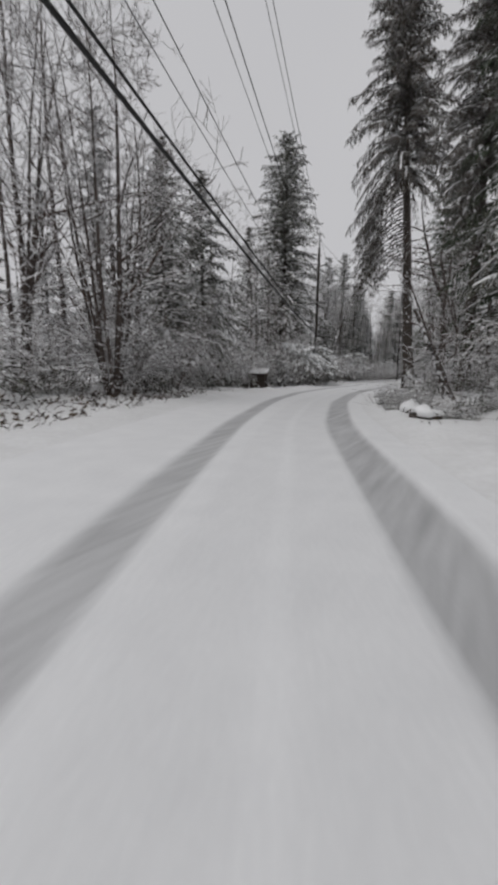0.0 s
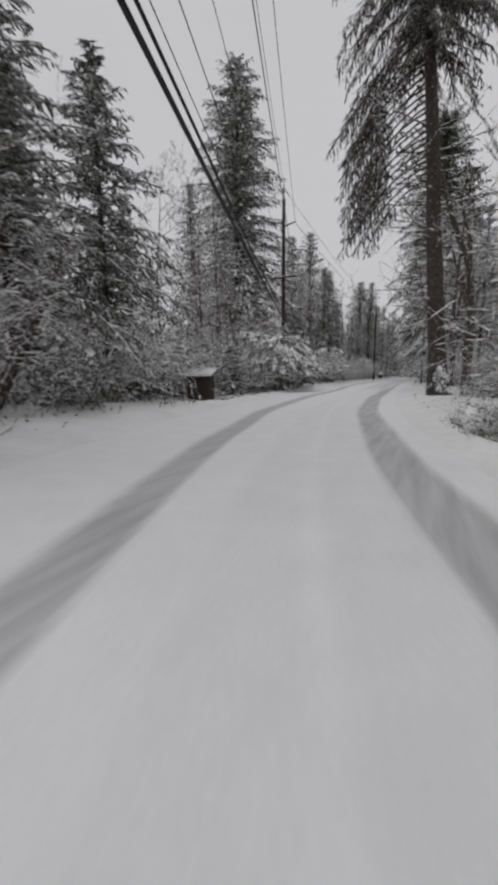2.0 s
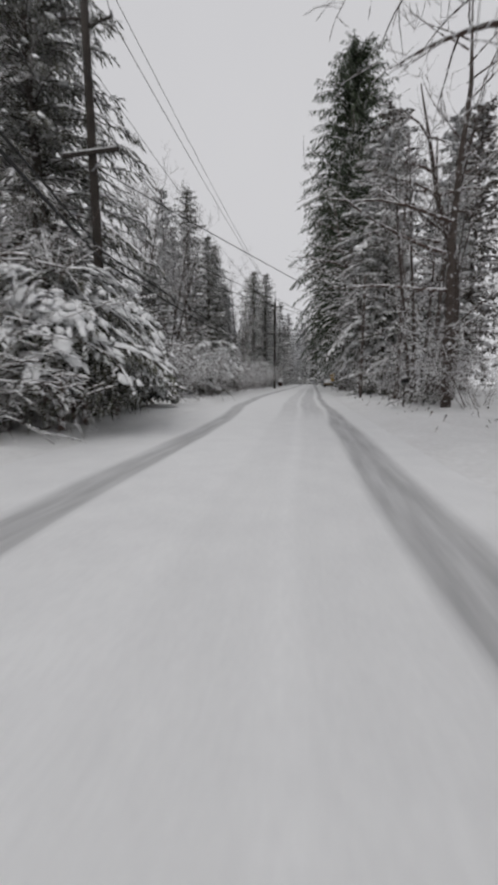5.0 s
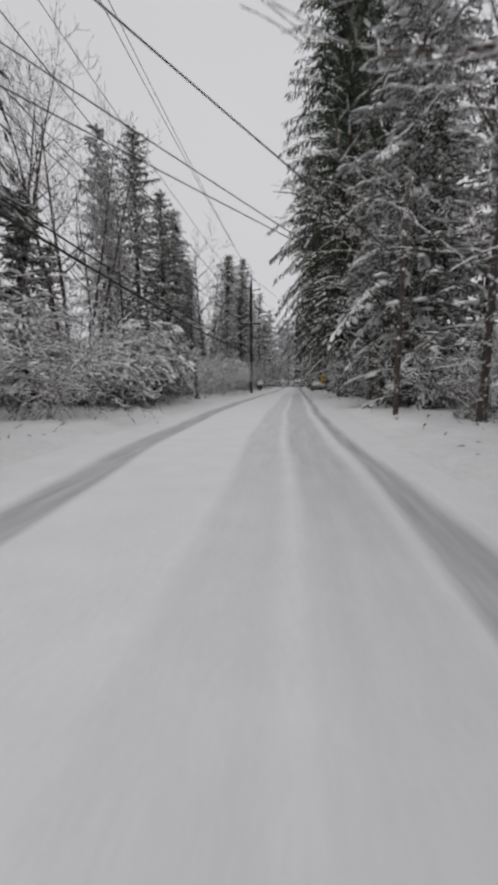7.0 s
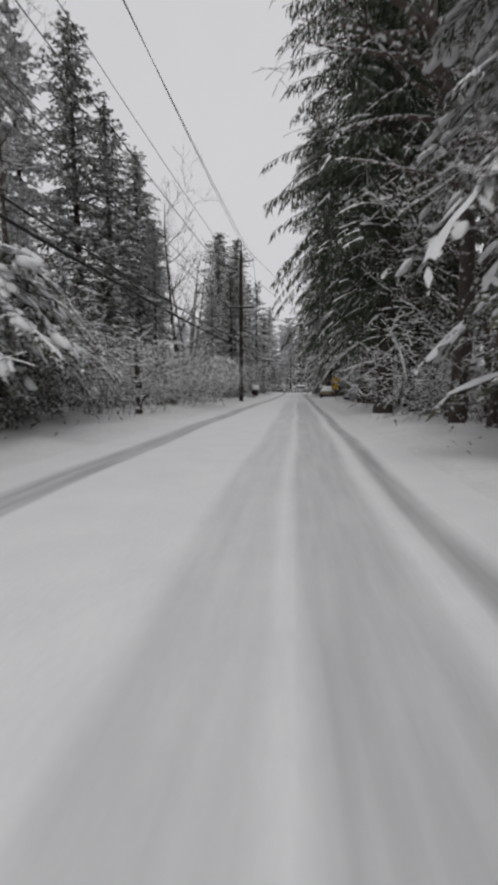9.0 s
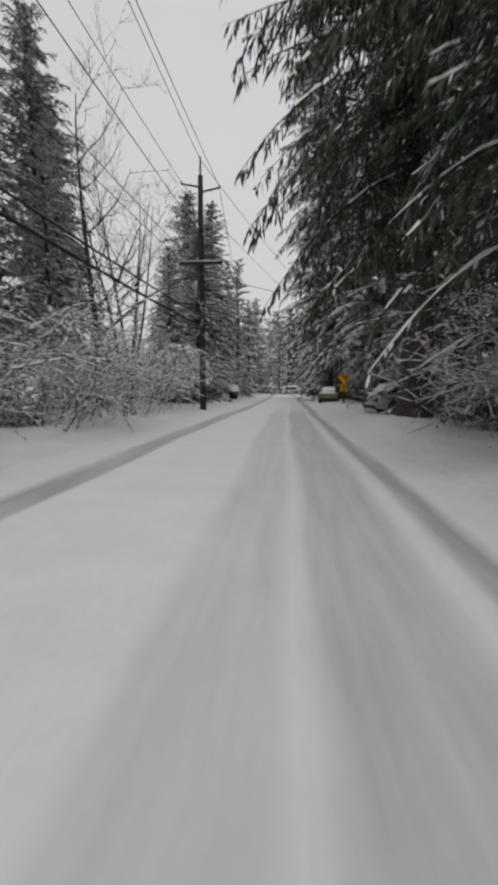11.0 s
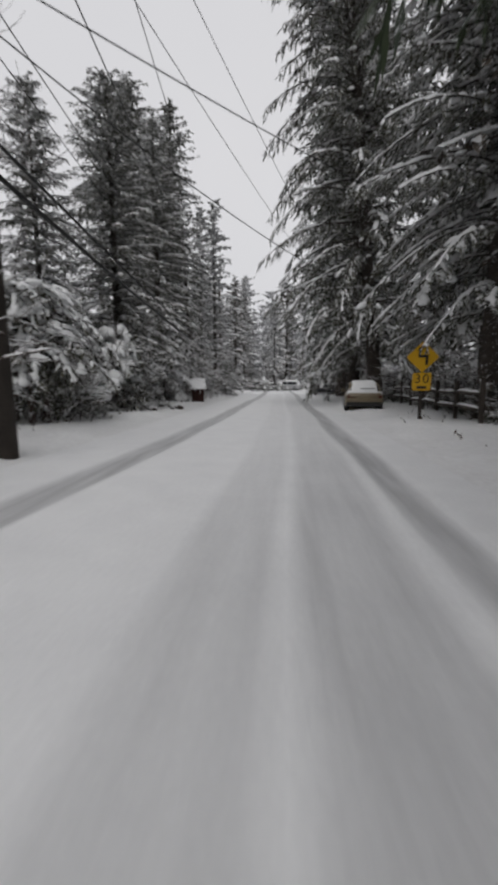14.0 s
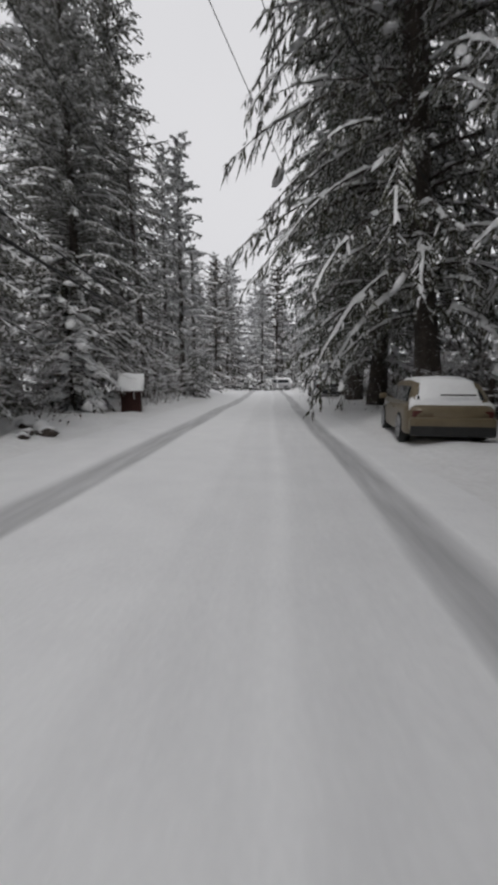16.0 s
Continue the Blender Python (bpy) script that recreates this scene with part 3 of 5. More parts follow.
def undergrowth(name, seed, tall, wide, label, leaf, count=330, snow=0.55):
    """A low dark evergreen mound of small leaves under scraps of snow, with a few bare stems."""
    rng = random.Random(seed)
    bush = thing(name, Matrix.Identity(4), label, "bush", "roadside undergrowth")
    wood, green, white = Cloth(), Cloth(), Cloth()
    for _ in range(14):
        a, r = rng.uniform(0, 6.28), 0.45 * wide * rng.random()
        p = Vector((r * math.cos(a), r * math.sin(a), -0.15))
        d = Vector((math.cos(a) * 0.4, math.sin(a) * 0.4, 1)).normalized()
        grow(rng, wood, p, d, tall * rng.uniform(0.7, 1.3), 0.012, 1, 0.8, up=-0.08, fork=0)
    for _ in range(count):
        a, k = rng.uniform(0, 6.28), math.sqrt(rng.random())
        h = tall * (1 - 0.75 * k * k) * rng.uniform(0.25, 1.0) * (0.8 + 0.3 * math.sin(3 * a + seed))
        p = Vector((0.5 * wide * k * math.cos(a), 0.5 * wide * k * math.sin(a), h))
        d = (Vector((math.cos(a), math.sin(a), 0)) * k + Vector((rng.uniform(-1, 1), rng.uniform(-1, 1), rng.uniform(-0.9, 0.4)))).normalized()
        l, w = rng.uniform(0.16, 0.42), rng.uniform(0.03, 0.07)
        t = d.cross(Vector((rng.uniform(-0.6, 0.6), rng.uniform(-0.6, 0.6), 1))).normalized() * w
        m = p + d * l * 0.45
        green.add([p, m + t, p + d * l, m - t], [(0, 1, 2), (0, 2, 3)])
        if rng.random() < snow and h > 0.25 * tall:
            lift = Vector((0, 0, 0.03))
            t = t * rng.uniform(0.5, 1.1)
            white.add([p + lift, m + t + lift, p + d * l * 0.8 + lift, m - t + lift, m + lift * 2], [(0, 4, 3), (3, 4, 2), (2, 4, 1), (1, 4, 0)])
    tagged(part("branchwork", wood.mesh("branchwork", [TWIG, TREE_SNOW]), bush), kind="stuff")
    foliage = part("foliage", green.mesh("foliage", [leaf]), bush)
    tagged(part("snow", white.mesh("snow", [TREE_SNOW], True), foliage, "scraps of white snow"), kind="stuff")
    return bush


def crooked_maple(name, seed, label):
    """A dark leaning maple whose long limbs arch out to one side."""
    rng = random.Random(seed)
    tree = thing(name, Matrix.Identity(4), label, "tree", "roadside trees")
    trunk = Cloth()
    stem = [Vector(p) for p in ((0, 0, -0.4), (0.1, 0.1, 4.0), (-0.2, 0, 7.6), (-1.05, 0, 9.75), (-1.6, 0.1, 11.4), (-2.4, 0, 14.2), (-2.9, 0.3, 17.0))]
    trunk.tube(stem, [0.30, 0.24, 0.20, 0.17, 0.14, 0.09, 0.03], 8)
    fork = [stem[2], Vector((-0.3, 0.8, 9.6)), Vector((-0.9, 1.2, 12.0)), Vector((-0.7, 1.8, 15.5))]
    trunk.tube(fork, [0.17, 0.13, 0.09, 0.03], 7)
    part("trunk", trunk.mesh("trunk", [ALDER], True), tree)
    starts = [(stem[3].lerp(stem[4], 0.9), -1.0, 5.2), (stem[3], -0.9, 4.8), (stem[3].lerp(stem[4], 0.4), -1.0, 4.4), (stem[4].lerp(stem[5], 0.4), -1.0, 3.6), (stem[2].lerp(stem[3], 0.6), -0.8, 3.6), (fork[1], -0.9, 4.6),
              (fork[2], -0.8, 3.6), (fork[1].lerp(fork[2], 0.5), 1.0, 3.2), (stem[4], 0.9, 3.0), (stem[5], -0.9, 2.6), (stem[5], 0.8, 2.4), (fork[2], 0.6, 2.4), (stem[1], 0.8, 2.6)]
    for p, side, length in starts:
        limb = Cloth()
        d = Vector((side, rng.uniform(-0.35, 0.35), 0.38)).normalized()
        grow(rng, limb, p, d, length, 0.085, 2, 0.75, up=-0.10, fork=2)
        part("limb", limb.mesh("limb", [TWIG, TREE_SNOW]), tree)
    return tree


def overhanging_tree(name, seed, label):
    """A bare roadside tree that holds three long snowy limbs out over the road."""
    rng = random.Random(seed)
    tree = thing(name, Matrix.Identity(4), label, "tree", "roadside trees")
    trunk = Cloth()
    stem = [Vector(p) for p in ((0, 0, -0.4), (-0.05, 0.1, 3.0), (-0.2, 0, 6.0), (-0.1, 0.1, 9.0), (0.1, 0, 12.0), (0.0, 0.2, 15.0))]
    trunk.tube(stem, [0.22, 0.18, 0.15, 0.12, 0.08, 0.02], 8)
    part("trunk", trunk.mesh("trunk", [ALDER], True), tree)
    for z, rise, length, r in ((4.7, 0.22, 5.0, 0.075), (6.0, 0.32, 5.4, 0.085), (7.2, 0.4, 5.2, 0.075)):
        limb = Cloth()
        grow(rng, limb, Vector((-0.15, 0, z)), Vector((-1, rng.uniform(-0.15, 0.15), rise)).normalized(), length, r, 2, 0.95, up=-0.045, fork=3)
        part("limb", limb.mesh("limb", [TWIG, TREE_SNOW]), tree)
    for _ in range(12):
        limb = Cloth()
        a, z = rng.uniform(0, 6.28), rng.uniform(7.5, 14.0)
        grow(rng, limb, Vector((-0.05, 0.05, z)), Vector((math.cos(a), math.sin(a), 0.6)).normalized(), rng.uniform(1.6, 3.2), 0.04, 2, 0.8, up=0.03, fork=2)
        part("limb", limb.mesh("limb", [TWIG, TREE_SNOW]), tree)
    return tree


def put(proto, x, y, turn=0.0, size=1.0, tallness=1.0, label="", sink=0.05, z=None, lean=0.0):
    g = floor_z(x, y) if z is None else z
    ob = copy_thing(proto, Matrix.LocRotScale((x, y, g - sink), Euler((0, lean, turn)), (size, size, size * tallness)))
    if label:
        tagged(ob, label)
    return ob


FIR_TEXT = "tall dark green fir with snow-laden drooping branches"
FIR = [conifer("fir_tree", 11, 25.0, 4.6, 0.07, 0.62, NEEDLE, 0.62, step=0.62, gap=0.40, fat=0.065, label=FIR_TEXT, coat=1.1, pads=0.8),
       conifer("fir_tree", 12, 25.0, 4.2, 0.12, 0.55, NEEDLE, 0.62, step=0.62, gap=0.40, fat=0.065, label=FIR_TEXT, droop=0.6, coat=1.1, pads=0.8),
       conifer("fir_tree", 13, 25.0, 5.6, 0.10, 0.70, NEEDLE, 0.6, step=0.52, gap=0.26, fat=0.042, longest=0.8, droop=0.6, sag=0.6, fringe=0.35, pads=0.8, inner=10, label=FIR_TEXT, full=0.5, even=True)]
CEDARS = [conifer("cedar_tree", 21, 27.0, 5.7, 0.16, 0.85, CEDAR, 0.22, inner=26, step=0.42, gap=0.21, fat=0.036, longest=0.52, twigs=2, droop=0.62, sag=1.2, fringe=0.55, full=0.35, even=True, label="huge green cedar with hanging sprays lightly dusted with snow"),
          conifer("cedar_tree", 22, 26.0, 4.5, 0.15, 0.80, CEDAR, 0.32, inner=14, step=0.5, gap=0.22, fat=0.033, longest=0.52, droop=0.6, sag=0.9, fringe=0.5, full=0.4, even=True, label="green cedar with hanging sprays and patches of snow")]
TALL_BARE = conifer("fir_tree", 31, 30.0, 4.2, 0.53, 0.85, DRY, 0.55, gap=0.17, fat=0.036, longest=0.8, step=0.42, droop=0.75, sag=0.9, fringe=0.7, full=0.35, inner=10, label="old fir with a thick bare trunk and shaggy drooping branches",
                    extra=[(2.40 + 0.05 * (i % 4), 10.4 + 0.26 * i, 5.3 + 0.2 * (i % 3), 0.46 + 0.04 * (i % 3), 0.16) for i in range(28)])
HEAVY = conifer("fir_tree", 14, 19.0, 4.6, 0.20, 0.50, NEEDLE, 0.9, step=0.95, gap=0.2, fat=0.042, longest=0.85, inner=4, droop=0.65, sag=0.6, fringe=0.35, full=0.5, coat=2.0, pads=6.5, label="fir with thick slabs of snow on drooping branches")
SNOWY = conifer("fir_tree", 16, 27.0, 4.6, 0.12, 0.72, NEEDLE, 0.9, step=0.62, gap=0.24, fat=0.045, longest=0.85, inner=6, droop=0.6, sag=0.8, fringe=0.4, full=0.45, coat=1.2, pads=1.2, even=True, label="tall fir with white fingers of snow on every bough")
WIDE = conifer("fir_tree", 15, 17.0, 6.4, 0.05, 0.42, NEEDLE, 0.65, step=0.58, gap=0.34, fat=0.055, inner=5, droop=0.7, sag=0.6, fringe=0.35, full=0.85, coat=1.0, pads=0.8, label="broad fir with long drooping boughs frosted with snow")
# The first two carry painted haze in their lighter needles, as well as snow.
FAR = [conifer("fir_tree", 41, 24.0, 4.2, 0.05, 0.55, HAZE_FROSTED, 0.7, step=1.02, gap=1.0, fat=0.16, fringe=0.4, twigs=1, inner=2, coat=1.8, limbs=False, label="distant fir paled for haze and whitened with snow"),
       conifer("fir_tree", 42, 24.0, 3.4, 0.06, 0.5, HAZE_FROSTED, 0.75, step=1.02, gap=1.0, fat=0.16, fringe=0.4, twigs=1, inner=2, coat=1.8, limbs=False, label="slender distant fir paled for haze and whitened with snow"),
       conifer("fir_tree", 43, 24.0, 4.8, 0.08, 0.6, DRY, 0.6, step=1.02, gap=1.0, fat=0.17, fringe=0.5, twigs=1, inner=2, coat=1.8, limbs=False, full=0.5, label="distant brownish conifer with snow on its branches")]
# Far woods; their haze is painted into the pale needle colour.
HAZY = [conifer("fir_tree", 44, 22.0, 4.4, 0.03, 0.5, HAZE_PALE, 0.6, step=1.4, gap=1.5, fat=0.28, fringe=0.6, twigs=0, inner=2, coat=2.2, limbs=False, label="far conifer coloured pale for haze, with snow", group="far woods"),
        conifer("fir_tree", 45, 22.0, 5.4, 0.02, 0.5, HAZE_PALE, 0.6, step=1.4, gap=1.5, fat=0.30, fringe=0.6, twigs=0, inner=2, coat=2.2, limbs=False, full=0.45, label="far rounded tree coloured pale for haze, with snow", group="far woods")]
dead_rng = random.Random(77)
for i in range(22):
    dead = Cloth()
    az, zz = dead_rng.uniform(0, 6.28), 3.2 + 9.5 * (i + dead_rng.random()) / 22
    grow(dead_rng, dead, Vector((0, 0, zz)), Vector((math.cos(az), math.sin(az), dead_rng.uniform(-0.15, 0.35))).normalized(), dead_rng.uniform(1.2, 3.6), 0.045, 1, 0.6, up=-0.03, fork=3)
    part("dead_limb", dead.mesh("dead_limb", [TWIG, TREE_SNOW]), TALL_BARE)
YOUNG = [conifer("young_fir", 51, 4.0, 1.5, 0.06, 0.12, NEEDLE, 0.85, step=0.36, gap=0.26, fat=0.05, fringe=0.2, coat=1.1, pads=2.5, label="young fir bent under thick snow"),
         conifer("young_fir", 52, 7.5, 2.0, 0.05, 0.18, NEEDLE, 0.75, step=0.48, gap=0.28, fat=0.05, fringe=0.2, coat=1.1, pads=1.5, label="young fir thickly covered with snow"),
         conifer("young_fir", 53, 5.6, 2.0, 0.05, 0.16, NEEDLE, 0.95, step=0.42, gap=0.26, fat=0.05, droop=0.9, fringe=0.2, full=0.8, coat=1.2, pads=6.0, label="young fir weighed down by thick lobes of snow")]
BARE_TEXT = "leafless alder with snow along its branches"
BARE = [bare_tree("alder_tree", 61, 17.0, 0.16, BARE_TEXT, limbs=15, first=0.22, snow=0.75),
        bare_tree("alder_tree", 62, 14.0, 0.11, "group of thin leafless alder stems dusted with snow", stems=3, limbs=5, first=0.2, spread=0.32, snow=0.75),
        bare_tree("alder_tree", 63, 19.0, 0.17, BARE_TEXT, limbs=12, first=0.45, spread=0.3),
        bare_tree("maple_tree", 64, 15.0, 0.20, "wide leafless maple with snow on long crooked limbs", limbs=13, first=0.25, spread=0.5, snow=0.75)]
UPRIGHT = bare_tree("alder_tree", 71, 17.5, 0.14, "tall forked alder with upswept bare branches", stems=2, limbs=13, first=0.34, spread=0.34, snow=0.55, up=0.2)
LEANER = bare_tree("leaning_alder", 65, 9.0, 0.10, "leaning leafless sapling bent over with snow", lean=(0.45, 0.1), limbs=10, first=0.25, spread=0.35)
CLUMP = bare_tree("alder_tree", 68, 11.0, 0.085, "clump of dark slender alder stems laced with snow", stems=4, limbs=6, first=0.16, spread=0.40, snow=0.85)
OLD_LEANER = bare_tree("leaning_alder", 69, 8.5, 0.19, "thick leaning trunk plastered with snow", lean=(0.42, 0.08), limbs=7, first=0.4, spread=0.3, bark=PLASTERED)
BRUSH_TEXT = "tangle of bare brush bent down by snow"
BRUSH = [thicket("brush", 71, 2.6, 2.4, 13, BRUSH_TEXT), thicket("brush", 72, 3.4, 2.8, 13, BRUSH_TEXT),
         thicket("brush", 73, 1.7, 2.4, 13, "low bare brush half buried in snow"), thicket("brush", 74, 3.6, 2.6, 15, "tall bare brush arching under snow")]
LADEN = [laden_bush("evergreen_bush", 81, 2.6, 2.6, "evergreen shrub buried under pillows of snow", NEEDLE),
         laden_bush("evergreen_bush", 82, 4.2, 3.4, "large evergreen shrub weighed down by heaps of snow", NEEDLE, 0.40)]
FINE = [thicket("brush", 75, 3.0, 2.6, 13, "dense fine brush frosted with snow", 0.8, 2), thicket("brush", 76, 2.2, 3.0, 12, "dense low brush frosted with snow", 0.8, 2)]
ROOF = [canopy_bush("evergreen_bush", 83, "evergreen with boughs of heaped snow over a dark hollow", NEEDLE), canopy_bush("evergreen_bush", 84, "low spreading evergreen roofed with heaped snow", NEEDLE)]
UNDER = [undergrowth("undergrowth", 91, 1.5, 2.2, "low evergreen undergrowth speckled with snow", NEEDLE), undergrowth("undergrowth", 92, 2.3, 2.6, "tangled dark undergrowth under scraps of snow", NEEDLE, 420, 0.45)]
OVERHANG = overhanging_tree("alder_tree", 70, "bare alder with long snowy limbs over the road")
MAPLE = crooked_maple("maple_tree", 66, "dark crooked maple with long arching snowy limbs")
DENSE = bare_tree("alder_tree", 67, 14.5, 0.14, "broad alder with a dense crown of snowy twigs", limbs=14, first=0.24, spread=0.36, level=3, snow=0.9)
PROTOS = [SNOWY, UPRIGHT, OVERHANG, CLUMP, OLD_LEANER] + UNDER + HAZY + [WIDE, HEAVY, MAPLE, DENSE] + FINE + ROOF + FIR + CEDARS + [TALL_BARE] + FAR + YOUNG + BARE + [LEANER] + BRUSH + LADEN
PLACED = []


def stand(proto, x, y, size=1.0, tallness=1.0, turn=None, label="", lean=0.0):
    PLACED.append((x, y))
    t = (x * 12.9 + y * 7.3) % 6.28 if turn is None else turn
    return put(proto, x, y, t, size, tallness, label, lean=lean)


# right of the road
stand(TALL_BARE, 4.5, -4.9, 1.0, 1.0, 0.0, lean=-0.08)
stand(MAPLE, 6.3, 3.0, 1.0, 1.0, 0.0)
stand(MAPLE, 7.2, 13.6, 0.82, 1.0, 0.35)
stand(OVERHANG, 5.9, 9.9, 1.0, 1.0, 0.0)
stand(DENSE, 5.4, 24.2, 0.95, 1.0, 2.4)
stand(BARE[1], 5.6, 13.0, 1.0)
stand(BARE[0], 5.2, 16.5, 0.85)
stand(BARE[1], 7.2, 17.2, 1.0)
stand(FAR[1], 8.8, 20.5, 0.7)
stand(HEAVY, 5.7, 26.0, 1.02, 1.0, 0.6)
stand(MAPLE, 4.7, 30.2, 0.95, 1.0, 0.2)
stand(DENSE, 6.6, 32.4, 0.95, 1.0, 1.1)
stand(DENSE, 7.4, 20.2, 0.95, 1.0, 4.0)
stand(CEDARS[1], 3.7, 36.0, 0.86, 1.06, 2.2)
stand(FAR[2], 8.2, 40.5, 1.2)
stand(CEDARS[0], 4.8, 46.2, 1.32, 1.1, 1.3)
stand(CEDARS[1], 6.2, 40.6, 0.8, 1.2, 4.0)
stand(YOUNG[1], 5.9, 47.9, 1.25)
stand(SNOWY, 6.3, 59.4, 1.0, 1.0, 2.0)
stand(FAR[2], 9.2, 60.5, 1.2)
stand(FIR[2], 5.2, 69.8, 1.08, 1.25, 0.0, lean=-0.10)
stand(FIR[0], 4.8, 75.0, 1.2)
stand(HEAVY, 7.7, 62.8, 1.1)
stand(CEDARS[1], 5.0, 81.0, 1.12)
stand(FAR[0], 5.4, 89.0, 1.15)
stand(FAR[1], 5.6, 97.0, 1.1)
stand(TALL_BARE, 8.5, -10.0, 0.85, 1.0, 2.0, "old fir with a twisted trunk and shaggy drooping branches")
stand(OLD_LEANER, 8.0, -17.0, 1.0, 1.0, 2.6)
stand(LEANER, 8.4, -18.5, 0.9, 1.0, 2.7)
stand(CEDARS[1], 11.0, -16.5, 0.95)
stand(FIR[2], 12.8, -22.0, 0.95)
stand(CEDARS[0], 14.6, -27.5, 0.85)
# left of the road
stand(FIR[2], -15.6, 15.6, 1.3)
stand(FIR[1], -16.9, 17.6, 1.1)
stand(BARE[1], -13.0, 9.6, 1.0)
stand(BARE[0], -12.6, 4.4, 0.9)
stand(WIDE, -13.3, -8.3, 1.08, 1.0, 0.8)
stand(FAR[0], -15.6, -3.4, 0.55)
stand(WIDE, -11.8, -15.6, 1.0, 1.0, 3.0)
stand(BARE[1], -9.4, -22.2, 0.95)
stand(FINE[0], -5.6, -31.8, 0.95)
stand(FINE[1], -5.2, -29.2, 1.1)
stand(FINE[0], -5.9, -26.6, 1.1)
stand(FINE[0], -7.2, -24.0, 1.1)
stand(FINE[0], -7.9, -21.0, 1.1)
stand(FINE[0], -8.4, -18.2, 1.15)
stand(FINE[0], -8.6, -15.0, 1.15)
stand(FINE[0], -9.2, -11.8, 1.15)
stand(FINE[0], -7.6, -28.4, 1.6)
stand(FINE[0], -8.8, -25.2, 1.6)
stand(BRUSH[3], -9.6, -30.4, 1.3)
stand(BRUSH[3], -10.6, -27.0, 1.3)
stand(BRUSH[1], -11.2, -23.2, 1.3)
stand(BRUSH[3], -7.0, -33.4, 1.2)
stand(YOUNG[0], -9.8, -32.6, 1.2)
stand(FINE[0], 9.6, -21.4, 1.1)
stand(FINE[0], 10.8, -25.2, 1.1)
stand(YOUNG[1], 11.6, -21.8, 1.2)
stand(BRUSH[3], 8.4, -14.6, 1.1)
stand(BRUSH[3], 12.2, -28.0, 1.2)
stand(DENSE, -11.4, -20.4, 0.95, 1.05, 2.0)
stand(FIR[0], -14.0, -13.0, 0.6)
stand(FAR[1], -14.5, -19.0, 0.75)
stand(FIR[0], -15.6, 46.0, 1.0)
stand(SNOWY, -13.3, 51.4, 0.72, 1.0, 0.7)
stand(FAR[0], -11.6, 50.2, 0.58)
stand(FAR[1], -10.6, 47.4, 0.5)
stand(FAR[0], -18.0, 43.5, 1.0)
stand(FIR[2], -11.4, 78.2, 0.91)
stand(FIR[0], -9.2, 81.5, 0.93)
stand(UPRIGHT, -13.6, 30.6, 0.95)
stand(DENSE, -14.8, 33.4, 1.0, 1.05, 0.3)
stand(BARE[0], -12.4, 34.0, 0.9)
stand(UPRIGHT, -11.4, 24.5, 1.0)
stand(UPRIGHT, -13.2, 21.5, 1.0)
stand(BARE[3], -10.0, 50.6, 0.95, 1.15, 2.7)
stand(BARE[1], -11.2, 57.6, 1.1)
stand(UPRIGHT, -10.4, 56.3, 1.02, 1.0, 0.6)
stand(SNOWY, -9.0, 61.0, 0.42, 1.0)
stand(UNDER[1], -7.6, 58.8, 1.2)
stand(UNDER[1], -8.4, 60.6, 1.3)
stand(UNDER[1], -7.4, 62.8, 1.2)
stand(UNDER[1], -8.2, 65.4, 1.3)
stand(SNOWY, -7.6, 64.6, 0.66, 0.78)
stand(SNOWY, -8.6, 74.5, 0.7, 0.95)
stand(BARE[1], -6.6, -26.0, 1.0)
stand(CLUMP, -4.4, -27.8, 1.15, 1.1, 0.4)
stand(CLUMP, -7.7, -30.2, 1.25, 1.1, 2.4)
stand(DENSE, -4.6, -27.6, 1.05, 1.05, 5.0)
stand(BARE[0], -7.6, -29.5, 1.05)
stand(BARE[2], -9.6, -26.0, 1.0)
stand(BARE[3], -8.8, -21.5, 0.95)
stand(LEANER, -7.2, -20.3, 0.75, 0.9, 0.5)
stand(LEANER, -6.8, -20.8, 0.65, 0.9, 0.8)
stand(LEANER, -7.6, -19.8, 0.8, 0.9, 0.3)
stand(BARE[1], -10.5, 1.5, 0.9)
stand(DENSE, -13.4, 3.6, 0.95, 1.05, 1.7)
stand(DENSE, -14.6, -0.8, 0.9, 1.15, 3.3)
stand(FINE[0], -12.6, 7.6, 1.3)
stand(FIR[1], -20.5, 14.0, 0.85)
stand(DENSE, -17.4, 9.0, 1.25, 1.1, 0.6)
stand(YOUNG[0], -8.4, -1.9, 0.8)
stand(LADEN[0], 4.55, -5.3, 0.42, 1.9)
stand(YOUNG[1], 5.4, 23.0, 1.6)
stand(BARE[1], 5.0, 25.0, 0.8)
stand(BARE[0], 5.0, 28.6, 0.85)
stand(BARE[1], 5.6, 33.8, 0.9)
stand(ROOF[0], -5.7, 1.3, 0.95)
stand(FINE[0], -7.6, -1.3, 1.0)
stand(DENSE, -10.2, 1.4, 0.5, 0.9, 0.9)
stand(CLUMP, -9.0, 8.0, 0.8)
stand(ROOF[1], -6.4, 4.4, 1.0)
stand(ROOF[1], -7.4, 6.6, 1.05)
stand(ROOF[1], -8.8, 3.4, 1.1)
stand(BRUSH[3], -9.0, -0.2, 1.2)
stand(BRUSH[3], -8.8, 4.4, 1.4)
stand(BRUSH[3], -10.4, 6.8, 1.4)
stand(BRUSH[3], -9.6, 2.6, 1.2)
stand(BRUSH[3], -9.4, 8.8, 1.1)
stand(BRUSH[3], -9.8, -1.4, 1.1)
stand(BRUSH[3], -11.6, 0.6, 1.3)
stand(BRUSH[3], -10.8, -7.6, 1.0)
stand(BRUSH[3], -12.2, -5.6, 1.2)
stand(BRUSH[3], -11.6, -2.6, 1.2)
stand(LADEN[0], -8.9, 1.0, 1.1)
stand(LADEN[0], -6.9, 9.4, 1.2)
stand(LADEN[1], -9.4, 4.6, 1.0)
